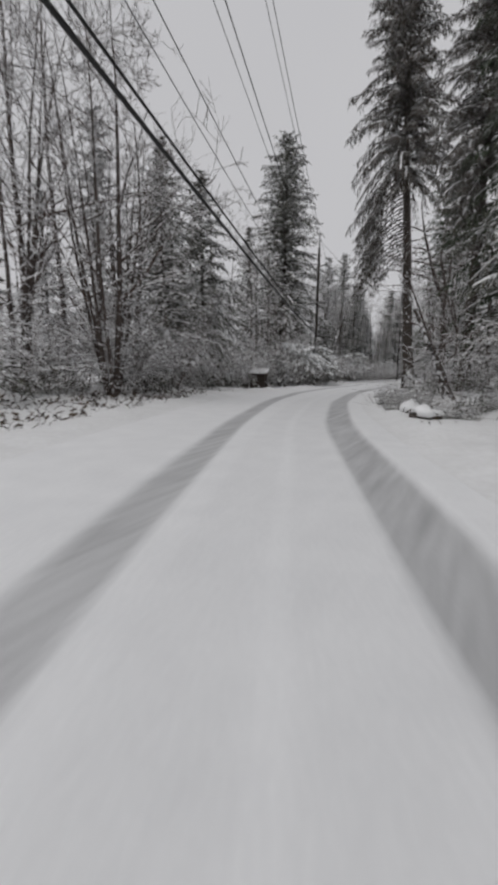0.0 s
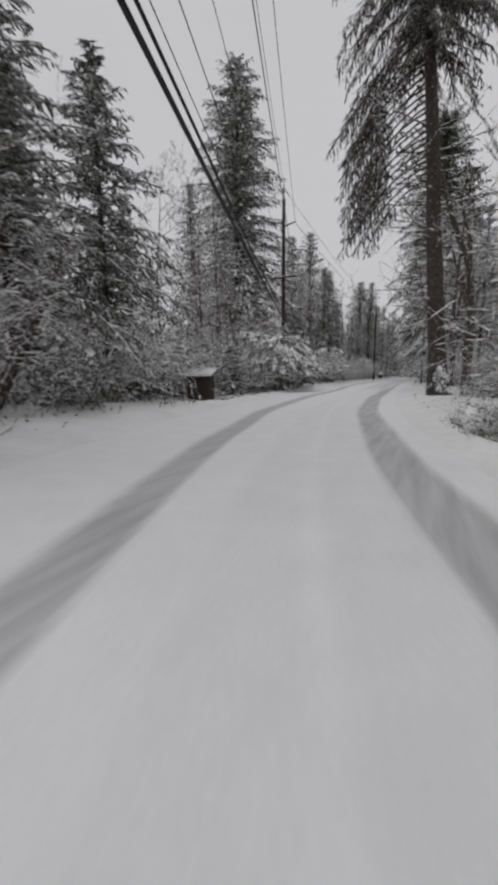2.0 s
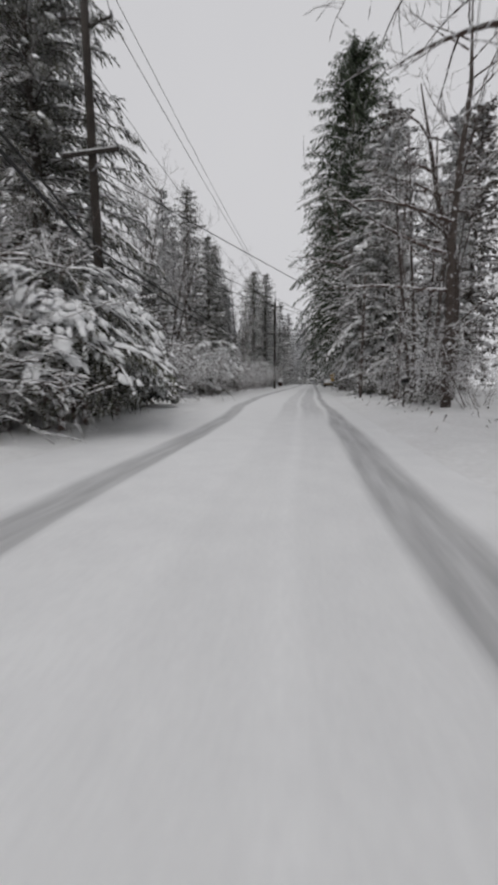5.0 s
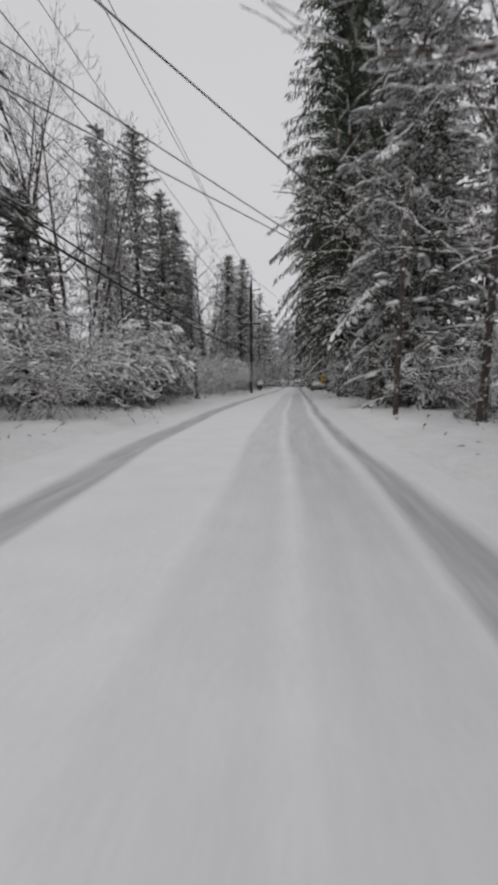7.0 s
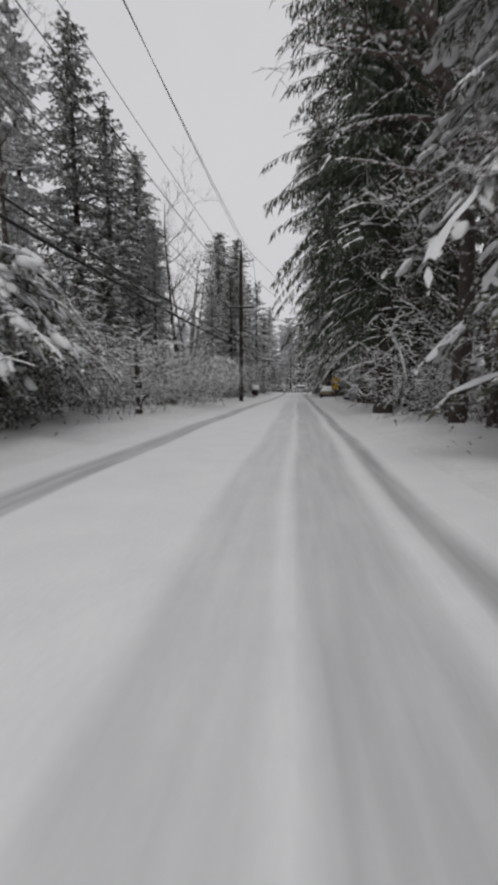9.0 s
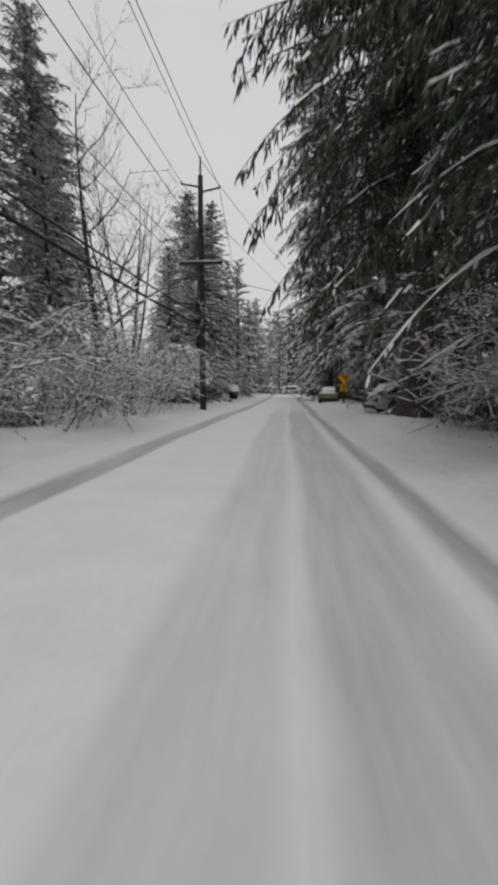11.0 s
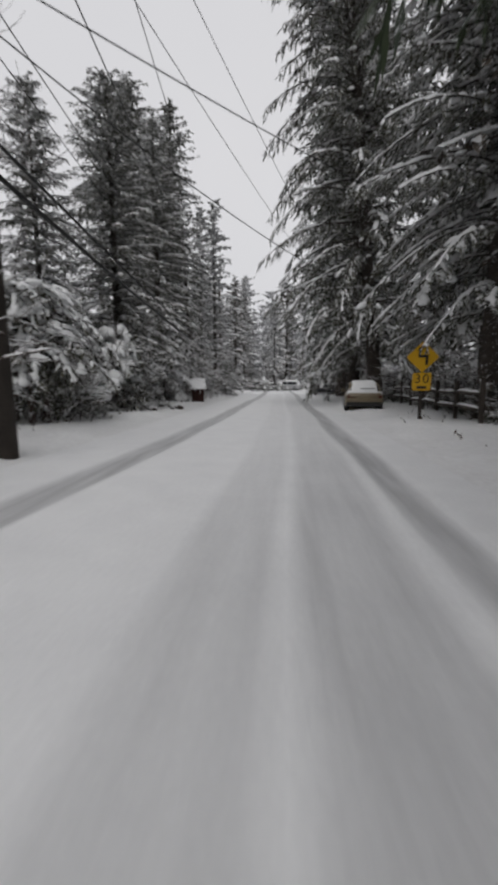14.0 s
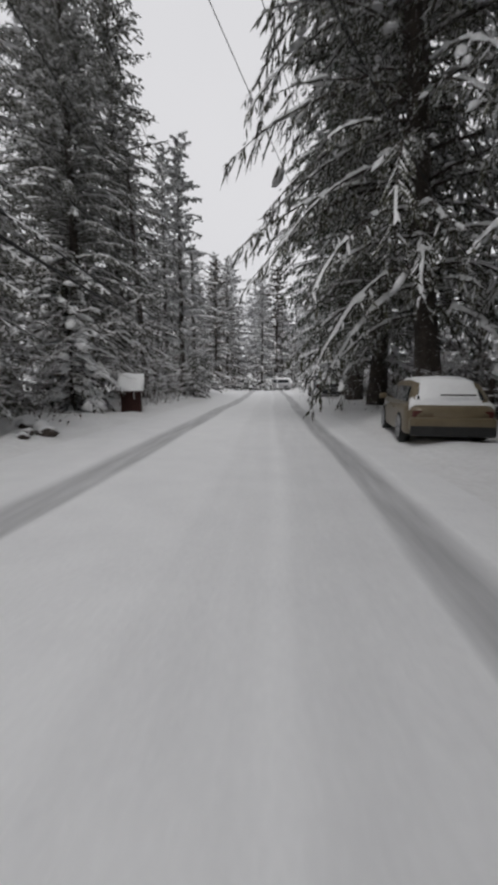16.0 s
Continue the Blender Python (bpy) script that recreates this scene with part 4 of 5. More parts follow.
stand(ROOF[0], -7.9, 26.4, 1.08)
stand(ROOF[1], -9.4, 29.6, 1.05)
stand(LADEN[0], -8.2, 23.0, 1.2)
stand(YOUNG[2], -7.3, 70.9, 1.0)
for i in range(10):
    stand(UNDER[i % 2], 6.2 + 0.09 * i + 0.2 * (i % 3), 57.4 + 1.3 * i, 0.75 + 0.08 * (i % 3))
stand(FINE[0], -8.6, 67.2, 1.2)
stand(FINE[1], -7.6, 64.4, 1.0)
stand(FINE[0], -9.2, 73.6, 1.2)
stand(BRUSH[3], -10.4, 69.0, 1.3)
stand(YOUNG[1], -9.2, 70.0, 0.9)
stand(ROOF[1], -7.4, 57.4, 1.0)
stand(LADEN[1], -7.0, 62.6, 1.0)
stand(BRUSH[2], 6.4, -20.2, 0.7)
stand(BRUSH[2], 7.2, -22.4, 0.8)
stand(BRUSH[2], 6.6, -18.0, 0.7)
stand(BRUSH[2], 8.2, -24.6, 0.8)
stand(FIR[0], -12.6, 44.5, 0.75)

stand(FINE[0], -9.6, 13.5, 1.15)
stand(FINE[0], -8.4, 15.6, 1.2)
stand(FINE[0], -9.2, 18.4, 1.15)
stand(FINE[1], -7.8, 20.6, 1.1)
stand(FINE[0], -9.8, 22.4, 1.15)
stand(FINE[0], -10.4, 28.6, 1.3)
stand(FINE[0], -8.6, 32.4, 1.2)
stand(FINE[1], -7.4, 34.0, 1.2)
stand(FINE[0], -8.2, 37.0, 1.2)
stand(FINE[1], -7.2, 40.2, 1.2)
stand(FINE[0], -8.6, 43.2, 1.1)
stand(FINE[0], -7.9, 47.5, 1.2)
stand(FINE[1], -7.2, 51.0, 1.1)
stand(FINE[0], -10.6, -2.4, 1.6)
stand(FINE[0], -9.8, 1.8, 1.55)
stand(FINE[0], -11.2, 4.4, 1.6)
stand(FINE[0], -8.2, 0.6, 1.0)
stand(FINE[0], -8.8, 9.8, 1.2)
stand(FINE[0], 7.0, 8.4, 1.1)
stand(FINE[0], 6.0, 17.6, 1.1)
stand(FINE[1], 5.2, 21.4, 1.0)
stand(FINE[0], 5.8, 29.4, 1.1)
stand(FINE[1], 5.0, 34.2, 1.1)
stand(FINE[0], 6.4, 39.6, 1.1)
stand(FINE[1], 5.4, 47.8, 0.8)
stand(FINE[0], 7.6, 50.4, 1.1)

PLACED.extend([(-8.75, -5.6), (-8.2, -6.8), (-7.8, -8.2)])
# the woods behind, filled in at even spacing
wood_rng = random.Random(5)


def clear(x, y, gap):
    return all((x - a) ** 2 + (y - b) ** 2 > gap * gap for a, b in PLACED)


def fill(kinds, count, ys, us, gap, sizes, tallness=(0.9, 1.1)):
    done = tries = 0
    while done < count and tries < count * 30:
        tries += 1
        y = wood_rng.uniform(*ys)
        x = mid(y) + wood_rng.uniform(*us)
        if clear(x, y, gap):
            stand(wood_rng.choice(kinds), x, y, wood_rng.uniform(*sizes), wood_rng.uniform(*tallness), wood_rng.uniform(0, 6.28))
            done += 1


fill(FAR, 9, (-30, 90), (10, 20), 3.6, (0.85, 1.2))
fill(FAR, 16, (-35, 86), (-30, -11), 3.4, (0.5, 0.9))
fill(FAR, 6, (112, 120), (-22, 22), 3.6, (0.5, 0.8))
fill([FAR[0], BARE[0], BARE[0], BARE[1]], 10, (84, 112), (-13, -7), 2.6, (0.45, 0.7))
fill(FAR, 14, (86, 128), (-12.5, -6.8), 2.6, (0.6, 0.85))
fill(FAR, 4, (-70, -50), (-30, 30), 6.0, (0.8, 1.0))
fill(BARE, 8, (-36, 75), (-18, -7.5), 2.2, (0.5, 0.9))
fill(BARE, 6, (-12, 60), (6.5, 16), 2.4, (0.6, 1.0))
fill([YOUNG[0]] + [BRUSH[3], BRUSH[1]] * 3, 12, (-36, 2), (-15, -9.6), 1.6, (0.8, 1.3))
fill([YOUNG[1]] + [BRUSH[3], BRUSH[1]] * 2, 12, (8, 66), (-13, -9), 1.6, (0.8, 1.2))
fill(BRUSH, 9, (36, 54), (-10.5, -7.0), 1.2, (0.9, 1.15))
fill([YOUNG[1]] + [BRUSH[3], BRUSH[1]] * 2, 12, (50, 84), (7.4, 11), 1.6, (0.8, 1.1))
fill([FAR[0], BARE[0], BARE[0], BARE[1]], 9, (111, 120), (-9, 9), 2.0, (0.3, 0.5))
fill(FAR, 7, (46, 90), (9.5, 15), 2.6, (0.7, 1.0))
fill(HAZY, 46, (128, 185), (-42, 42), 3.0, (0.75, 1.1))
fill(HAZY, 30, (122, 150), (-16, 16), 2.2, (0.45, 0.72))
PLACED.clear()
PLACED.extend([(-10.0, -4.6), (-8.9, -6.4), (-6.8, 71.6), (-6.4, 69.6), (-5.9, 67.6), (-6.0, 65.5)])
PLACED.extend([(-7.9, -7.4), (-7.2, -9.2), (-6.6, -11.2), (-9.4, -6.6), (-5.6, -13.0), (-8.6, -9.0), (-11.6, -7.0), (-10.4, -9.0), (-9.2, -10.8)])
for count, ys, us in ((4, (-34, -9), (-13, -9.5)), (4, (-9, 10), (-12.5, -9.2)), (3, (9, 22), (-11, -8.2)), (5, (22, 45), (-10, -6.8)), (9, (45, 70), (-9.5, -6.0))):
    fill(BRUSH, count, ys, us, 1.5, (0.7, 1.1))
fill(BRUSH, 11, (-14, 46), (4.6, 7.5), 1.5, (0.45, 0.9))
fill(BRUSH, 8, (68, 108), (4.8, 8.0), 1.7, (0.5, 0.9))
fill(BRUSH, 10, (74, 112), (-9, -5.4), 1.5, (0.6, 1.0))
fill(LADEN[:1] + YOUNG[:1], 8, (80, 114), (-9, -5.4), 1.8, (0.6, 1.0))
fill(LADEN[:1] + YOUNG[:1], 7, (106, 112), (-7, 8), 1.8, (0.6, 1.0))
PLACED.clear()
PLACED.extend([(-8.75, -5.6), (-8.2, -6.8), (-7.8, -8.2), (-11.6, -7.0), (4.2, 60.6), (3.6, 65.8), (3.9, 87.0), (5.95, 51.3), (4.6, 51.0), (7.4, 51.6)])
fill(UNDER, 20, (20, 50), (5.4, 9.0), 1.5, (0.7, 1.1))
fill(UNDER, 9, (53, 68), (7.0, 10.0), 1.4, (0.8, 1.2))
fill(UNDER, 16, (68, 100), (6.0, 9.5), 1.5, (0.8, 1.3))
fill(UNDER, 12, (-30, 20), (5.6, 10.0), 1.7, (0.6, 1.0))
fill(UNDER, 20, (-28, -15.5), (3.2, 5.4), 0.7, (0.3, 0.55))
fill(UNDER, 26, (-36, 20), (-14, -8.8), 1.7, (0.8, 1.3))
fill(UNDER, 20, (20, 100), (-12, -8.0), 1.7, (0.8, 1.3))
for p in PROTOS:
    for o in (*p.children_recursive, p):
        bpy.data.objects.remove(o)

# ---- poles and wires ----


def sag(a, b, drop, n=14):
    a, b = Vector(a), Vector(b)
    return [a.lerp(b, i / n) - Vector((0, 0, 4 * drop * (i / n) * (1 - i / n))) for i in range(n + 1)]


def utility_pole(x, y, tall, arm, upper, label, box=False, turn=0.0):
    g = floor_z(x, y)
    pole = thing("utility_pole", pose(x, y, g, 0, 0, turn), label, "pole", "utility poles")
    c = Cloth()
    c.tube([Vector((0, 0, -0.5)), Vector((0.01, 0, tall * 0.4)), Vector((-0.015, 0, tall * 0.75)), Vector((0, 0, tall * 0.93))], [0.18, 0.165, 0.145, 0.13], 12)
    part("shaft", c.mesh("shaft", [POLE_WOOD], True), pole)
    c = Cloth()
    c.tube([Vector((0, 0, tall * 0.93)), Vector((0, 0, tall * 0.95)), Vector((0, 0, tall))], [0.05, 0.05, 0.04], 8)
    part("top_pin", c.mesh("top_pin", [POLE_WOOD], True), pole)
    part("crossarm", box_mesh("crossarm", (2.3, 0.10, 0.13), (0, -0.19, arm), POLE_WOOD, 0.012), pole)
    part("arm_snow", box_mesh("arm_snow", (2.2, 0.09, 0.05), (0, -0.19, arm + 0.088), SNOW, 0.02), pole, "thin line of snow on the crossarm")
    for sx in (-1, 1):
        c = Cloth()
        c.tube([Vector((sx * 0.65, -0.19, arm - 0.05)), Vector((sx * 0.06, -0.17, arm - 0.6))], [0.02, 0.02], 5)
        part("brace", c.mesh("brace", [GALV]), pole)
        c = Cloth()
        zz = upper + (0.25 if sx < 0 else 0.0)
        c.tube([Vector((sx * 0.12, 0, zz - 0.12)), Vector((sx * 0.6, 0, zz - 0.02)), Vector((sx * 1.05, 0, zz + 0.05))], [0.055, 0.05, 0.045], 8)
        part("side_arm", c.mesh("side_arm", [POLE_WOOD], True), pole)
        c = Cloth()
        c.tube([Vector((sx * 1.0, 0, zz + 0.06)), Vector((sx * 1.0, 0, zz + 0.12)), Vector((sx * 1.0, 0, zz + 0.22))], [0.05, 0.06, 0.03], 8)
        part("insulator", c.mesh("insulator", [GALV], True), pole)
    for sx in (-1.05, -0.45, 1.05):
        c = Cloth()
        c.tube([Vector((sx, -0.19, arm + 0.06)), Vector((sx, -0.19, arm + 0.14)), Vector((sx, -0.19, arm + 0.22))], [0.035, 0.05, 0.03], 8)
        part("insulator", c.mesh("insulator", [GALV], True), pole)
    if box:
        c = Cloth()
        c.tube([Vector((-0.32, 0.05, arm - 1.75)), Vector((-0.32, 0.05, arm - 1.68)), Vector((-0.32, 0.05, arm - 0.95)), Vector((-0.32, 0.05, arm - 0.88))], [0.12, 0.17, 0.17, 0.1], 12)
        part("transformer", c.mesh("transformer", [GALV], True), pole, "grey transformer can")
    return pole


P0, P1, P2, P3, P4 = (7.0, -49.0), (-7.65, 7.1), (-4.85, 52.5), (5.4, 93.0), (-7.6, 97.0)
utility_pole(*P0, 16.0, 9.2, 13.6, "tall dark wooden utility pole at the road edge", False, -20)
utility_pole(*P1, 16.5, 9.2, 13.4, "tall dark wooden utility pole among snowy bushes", False, -4)
utility_pole(*P2, 13.2, 7.85, 11.6, "dark wooden utility pole with crossarm and transformer beside the road", True, 0)
utility_pole(*P3, 13.5, 8.0, 11.6, "dark wooden utility pole hidden among firs", False, 0)

utility_pole(*P4, 13.5, 8.0, 11.6, "dark wooden utility pole hidden among firs", False, 0)


def wire(a, b, drop, r, label="thin dark overhead power wire"):
    c = Cloth()
    c.tube(sag(a, b, drop), [r] * 15, 5, cap=False)
    ob = new("overhead_wire", c.mesh("overhead_wire", [CABLE], True))
    return tagged(ob, label, "cable", "overhead wires")


LEVELS = ((0, 16.3, 13.1, 13.3), (-1.0, 13.75, 12.0, 12.0), (1.0, 13.5, 11.75, 11.8), (-1.05, 9.4, 8.05, 8.2), (-0.45, 9.4, 8.05, 8.2), (1.05, 9.4, 8.05, 8.2))
for dx, z1, z2, z3 in LEVELS:
    wire((P0[0] + dx, P0[1], z1), (P1[0] + dx, P1[1], z1), 0.7, 0.014)
    wire((P1[0] + dx, P1[1], z1), (P2[0] + dx, P2[1], z2), 0.6, 0.014)
    end = P3 if z1 > 13.6 else P4
    wire((P2[0] + dx, P2[1], z2), (end[0] + dx, end[1], z3), 0.6, 0.014)
THICK = "thick black telephone cable edged with snow"
for z1, z2, r in ((6.45, 5.0, 0.03), (6.1, 4.5, 0.045)):
    wire((P0[0], P0[1] + 0.2, z1), (P1[0] + 0.2, P1[1], z1 - 0.4), 0.5, r, THICK)
    wire((P1[0] + 0.2, P1[1], z1 - 0.4), (P2[0] + 0.2, P2[1], z2), 0.5, r, THICK)
    wire((P2[0] + 0.2, P2[1], z2), (P4[0] + 0.2, P4[1], z2 + 0.3), 0.6, r, THICK)

wire((P2[0], P2[1], 6.7), (6.4, 70.8, 5.9), 0.8, 0.014, "overhead service cable crossing the road")
wire((P2[0], P2[1], 7.4), (7.5, 65.2, 7.6), 0.2, 0.014, "overhead service cable crossing the road")

# service pole and its drops on the far side
drop_pole = thing("service_pole", pose(3.55, 19.3, floor_z(3.55, 19.3)), "slender weathered wooden service pole beside the road", "pole")
c = Cloth()
c.tube([Vector((0, 0, -0.4)), Vector((0, 0, 4)), Vector((0.02, 0, 7.6))], [0.095, 0.085, 0.07], 10)
part("shaft", c.mesh("shaft", [ALDER], True), drop_pole)
c = Cloth()
c.tube([Vector((-0.14, 0.05, 5.7)), Vector((0.1, 0.05, 5.7))], [0.03, 0.03], 6)
part("bracket", c.mesh("bracket", [GALV], True), drop_pole)
for z1, z2, r in ((9.0, 5.35, 0.018), (7.2, 4.05, 0.012), (6.25, 4.3, 0.012)):
    wire((P1[0], P1[1], z1), (3.5, 19.4, z2), 0.1, r, "overhead service cable crossing the road")

# ---- sheds by the road ----


def kiosk(name, m, w, d, h_front, h_back, wall, label, cat, cap, open_front, notice=True):
    """A small roofed box on posts: boards on three sides, a sloping roof, snow on top."""
    k = thing(name, m, label, cat)
    nb = max(5, int(w / 0.16))

    def board(sx, sy, zt, cx, cy, nm):
        part(nm, box_mesh(nm, (sx, sy, zt), (cx, cy, zt / 2), wall, 0.006), k)

    for i in range(nb):
        board(w / nb - 0.008, 0.03, h_back, -w / 2 + (i + 0.5) * w / nb, d / 2, "back_board")
    ns = max(4, int(d / 0.16))
    for sx in (-1, 1):
        for i in range(ns):
            f = (i + 0.5) / ns
            board(0.03, d / ns - 0.008, h_front + (h_back - h_front) * f, sx * (w / 2 - 0.02), -d / 2 + f * d, "side_board")
    if not open_front:
        for i in range(nb):
            board(w / nb - 0.008, 0.03, h_front - 0.02, -w / 2 + (i + 0.5) * w / nb, -d / 2, "front_board")
        if notice:
            part("latch", box_mesh("latch", (0.05, 0.04, 0.3), (w * 0.18, -d / 2 - 0.03, h_front * 0.75), PLATE, 0.008), k, "pale notice strip")
    else:
        for sx in (-1, 1):
            part("post", box_mesh("post", (0.09, 0.09, h_front), (sx * (w / 2 - 0.05), -d / 2 + 0.04, h_front / 2), wall, 0.01), k)
        part("bench", box_mesh("bench", (w - 0.12, 0.35, 0.05), (0, d / 2 - 0.25, 0.45), wall, 0.01), k)
    tilt = math.atan2(h_back - h_front, d)
    rot = Euler((tilt, 0, 0)).to_matrix().to_4x4()
    L = math.hypot(d, h_back - h_front) + 0.45
    top = (0, -0.05, (h_front + h_back) / 2 + 0.05)
    part("roof", box_mesh("roof", (w * 1.2 + 0.08, L, 0.06), top, wall, 0.01, rot), k)
    bm = bmesh.new()
    bmesh.ops.create_grid(bm, x_segments=16, y_segments=12, size=0.5)
    for v in bm.verts:
        e = max(abs(v.co.x), abs(v.co.y)) * 2
        v.co.z = cap * (1 - max(0, e - 0.7) ** 2 * 9) + 0.02 * math.sin(v.co.x * 9 + v.co.y * 5)
        v.co.x *= w * 1.2 + 0.12
        v.co.y *= L + 0.04
    r = bmesh.ops.extrude_face_region(bm, geom=bm.faces[:])
    for v in [g for g in r["geom"] if isinstance(g, bmesh.types.BMVert)]:
        v.co.z = 0.0
    bmesh.ops.recalc_face_normals(bm, faces=bm.faces)
    bmesh.ops.rotate(bm, cent=(0, 0, 0), matrix=rot.to_3x3(), verts=bm.verts)
    bmesh.ops.translate(bm, vec=(top[0], top[1], top[2] + 0.03), verts=bm.verts)
    part("roof_snow", bm_mesh("roof_snow", bm, [SNOW], True), k, "thick smooth white snow cap")
    return k


kiosk("bus_shelter", pose(-8.75, -5.6, floor_z(-8.75, -5.6) - 0.03, 0, 0, 14), 1.35, 1.2, 1.42, 1.72, OLD_WOOD, "small dark wooden shelter with thick snow on its roof", "shelter", 0.2, False, False)
kiosk("notice_kiosk", pose(-5.45, 71.9, floor_z(-5.45, 71.9) - 0.05, 0, 0, 14), 0.74, 0.6, 0.86, 1.26, RED_WOOD, "small dark red wooden box with a steep snowy roof", "box", 0.07, False)

# ---- road sign ----


def plate_mesh(name, pts, mat, thick=0.006):
    bm = bmesh.new()
    vs = [bm.verts.new((x, 0, z)) for x, z in pts]
    f = bm.faces.new(vs)
    r = bmesh.ops.extrude_face_region(bm, geom=[f])
    for v in [g for g in r["geom"] if isinstance(g, bmesh.types.BMVert)]:
        v.co.y += thick
    bmesh.ops.recalc_face_normals(bm, faces=bm.faces)
    return bm_mesh(name, bm, [mat])


def rounded(w, h, r, n=5):
    out = []
    for cx, cz, a in ((w / 2 - r, h / 2 - r, 0), (-w / 2 + r, h / 2 - r, 90), (-w / 2 + r, -h / 2 + r, 180), (w / 2 - r, -h / 2 + r, 270)):
        out += [(cx + r * math.cos(radians(a + 90 * i / n)), cz + r * math.sin(radians(a + 90 * i / n))) for i in range(n + 1)]
    return out


SX, SY = 3.75, 58.0
sign = thing("warning_sign", pose(SX, SY, floor_z(SX, SY), 0, 0, -8), "yellow diamond turn warning sign above a 30 plate on a post", "road sign")
part("post", box_mesh("post", (0.09, 0.09, 2.2), (0, 0.055, 1.1), POLE_WOOD, 0.01), sign)
dia = [((x - z) * 0.7071, (x + z) * 0.7071 + 1.76) for x, z in rounded(0.62, 0.62, 0.05)]
diamond = part("diamond_plate", plate_mesh("diamond_plate", dia, YELLOW), sign)
arrow = [(x, z - 0.59) for x, z in ((-0.16, 2.53), (-0.09, 2.63), (-0.02, 2.53), (-0.06, 2.53), (-0.06, 2.41), (0.14, 2.41), (0.14, 2.13), (0.07, 2.13), (0.07, 2.34), (-0.12, 2.34), (-0.12, 2.53))]
arrow_ob = part("arrow", plate_mesh("arrow", arrow, BLACK, 0.004), diamond, "black double-bend arrow")
arrow_ob.location.y = -0.005
advisory = part("advisory_plate", plate_mesh("advisory_plate", [(x, z + 1.08) for x, z in rounded(0.5, 0.5, 0.04)], YELLOW), sign)
for figure, across in (("3", -0.105), ("0", 0.105)):
    font = bpy.data.curves.new("numeral", "FONT")
    font.body, font.size, font.align_x, font.extrude = figure, 0.36, "CENTER", 0.002
    tmp = bpy.data.objects.new("numeral", font)
    scene.collection.objects.link(tmp)
    bpy.context.view_layer.update()
    num_me = bpy.data.meshes.new_from_object(tmp.evaluated_get(bpy.context.evaluated_depsgraph_get()))
    bpy.data.objects.remove(tmp)
    bm = bmesh.new()
    bm.from_mesh(num_me)
    bmesh.ops.remove_doubles(bm, verts=bm.verts, dist=0.0005)
    num = part("numeral", bm_mesh("numeral", bm, [BLACK]), advisory, "black figure " + figure)
    num.matrix_local = pose(across, -0.005, 1.04, 90, 0, 0)
part("unit_bar", box_mesh("unit_bar", (0.26, 0.004, 0.07), (0, -0.004, 0.92), BLACK, 0), advisory)

# ---- parked cars ----
SILVER = paint("silver_car_paint", (0.36, 0.36, 0.37), (0.46, 0.46, 0.47))
GOLD = paint("gold_car_paint", (0.125, 0.098, 0.058), (0.19, 0.152, 0.095))
DARK = paint("dark_car_paint", (0.02, 0.022, 0.025), (0.045, 0.048, 0.052))


def loft(name, rings, mat, smooth=True):
    c = Cloth()
    n = len(rings[0])
    v = [Vector(p) for r in rings for p in r]
    f = [(i * n + j, i * n + (j + 1) % n, (i + 1) * n + (j + 1) % n, (i + 1) * n + j) for i in range(len(rings) - 1) for j in range(n)]
    f += [tuple(range(n - 1, -1, -1)), tuple(range((len(rings) - 1) * n, len(rings) * n))]
    c.add(v, f)
    return c.mesh(name, [mat], smooth)


def section(y, hw, z0, z1, r):
    """A rounded box section of a car body at y."""
    pts = []
    for cx, cz, a, rr in ((hw - r, z1 - r, 0, r), (-hw + r, z1 - r, 90, r), (-hw + r * 0.6, z0 + r * 0.6, 180, r * 0.6), (hw - r * 0.6, z0 + r * 0.6, 270, r * 0.6)):
        for i in range(5):
            t = radians(a + 90 * i / 4)
            pts.append((cx + rr * math.cos(t), y, cz + rr * math.sin(t)))
    return pts


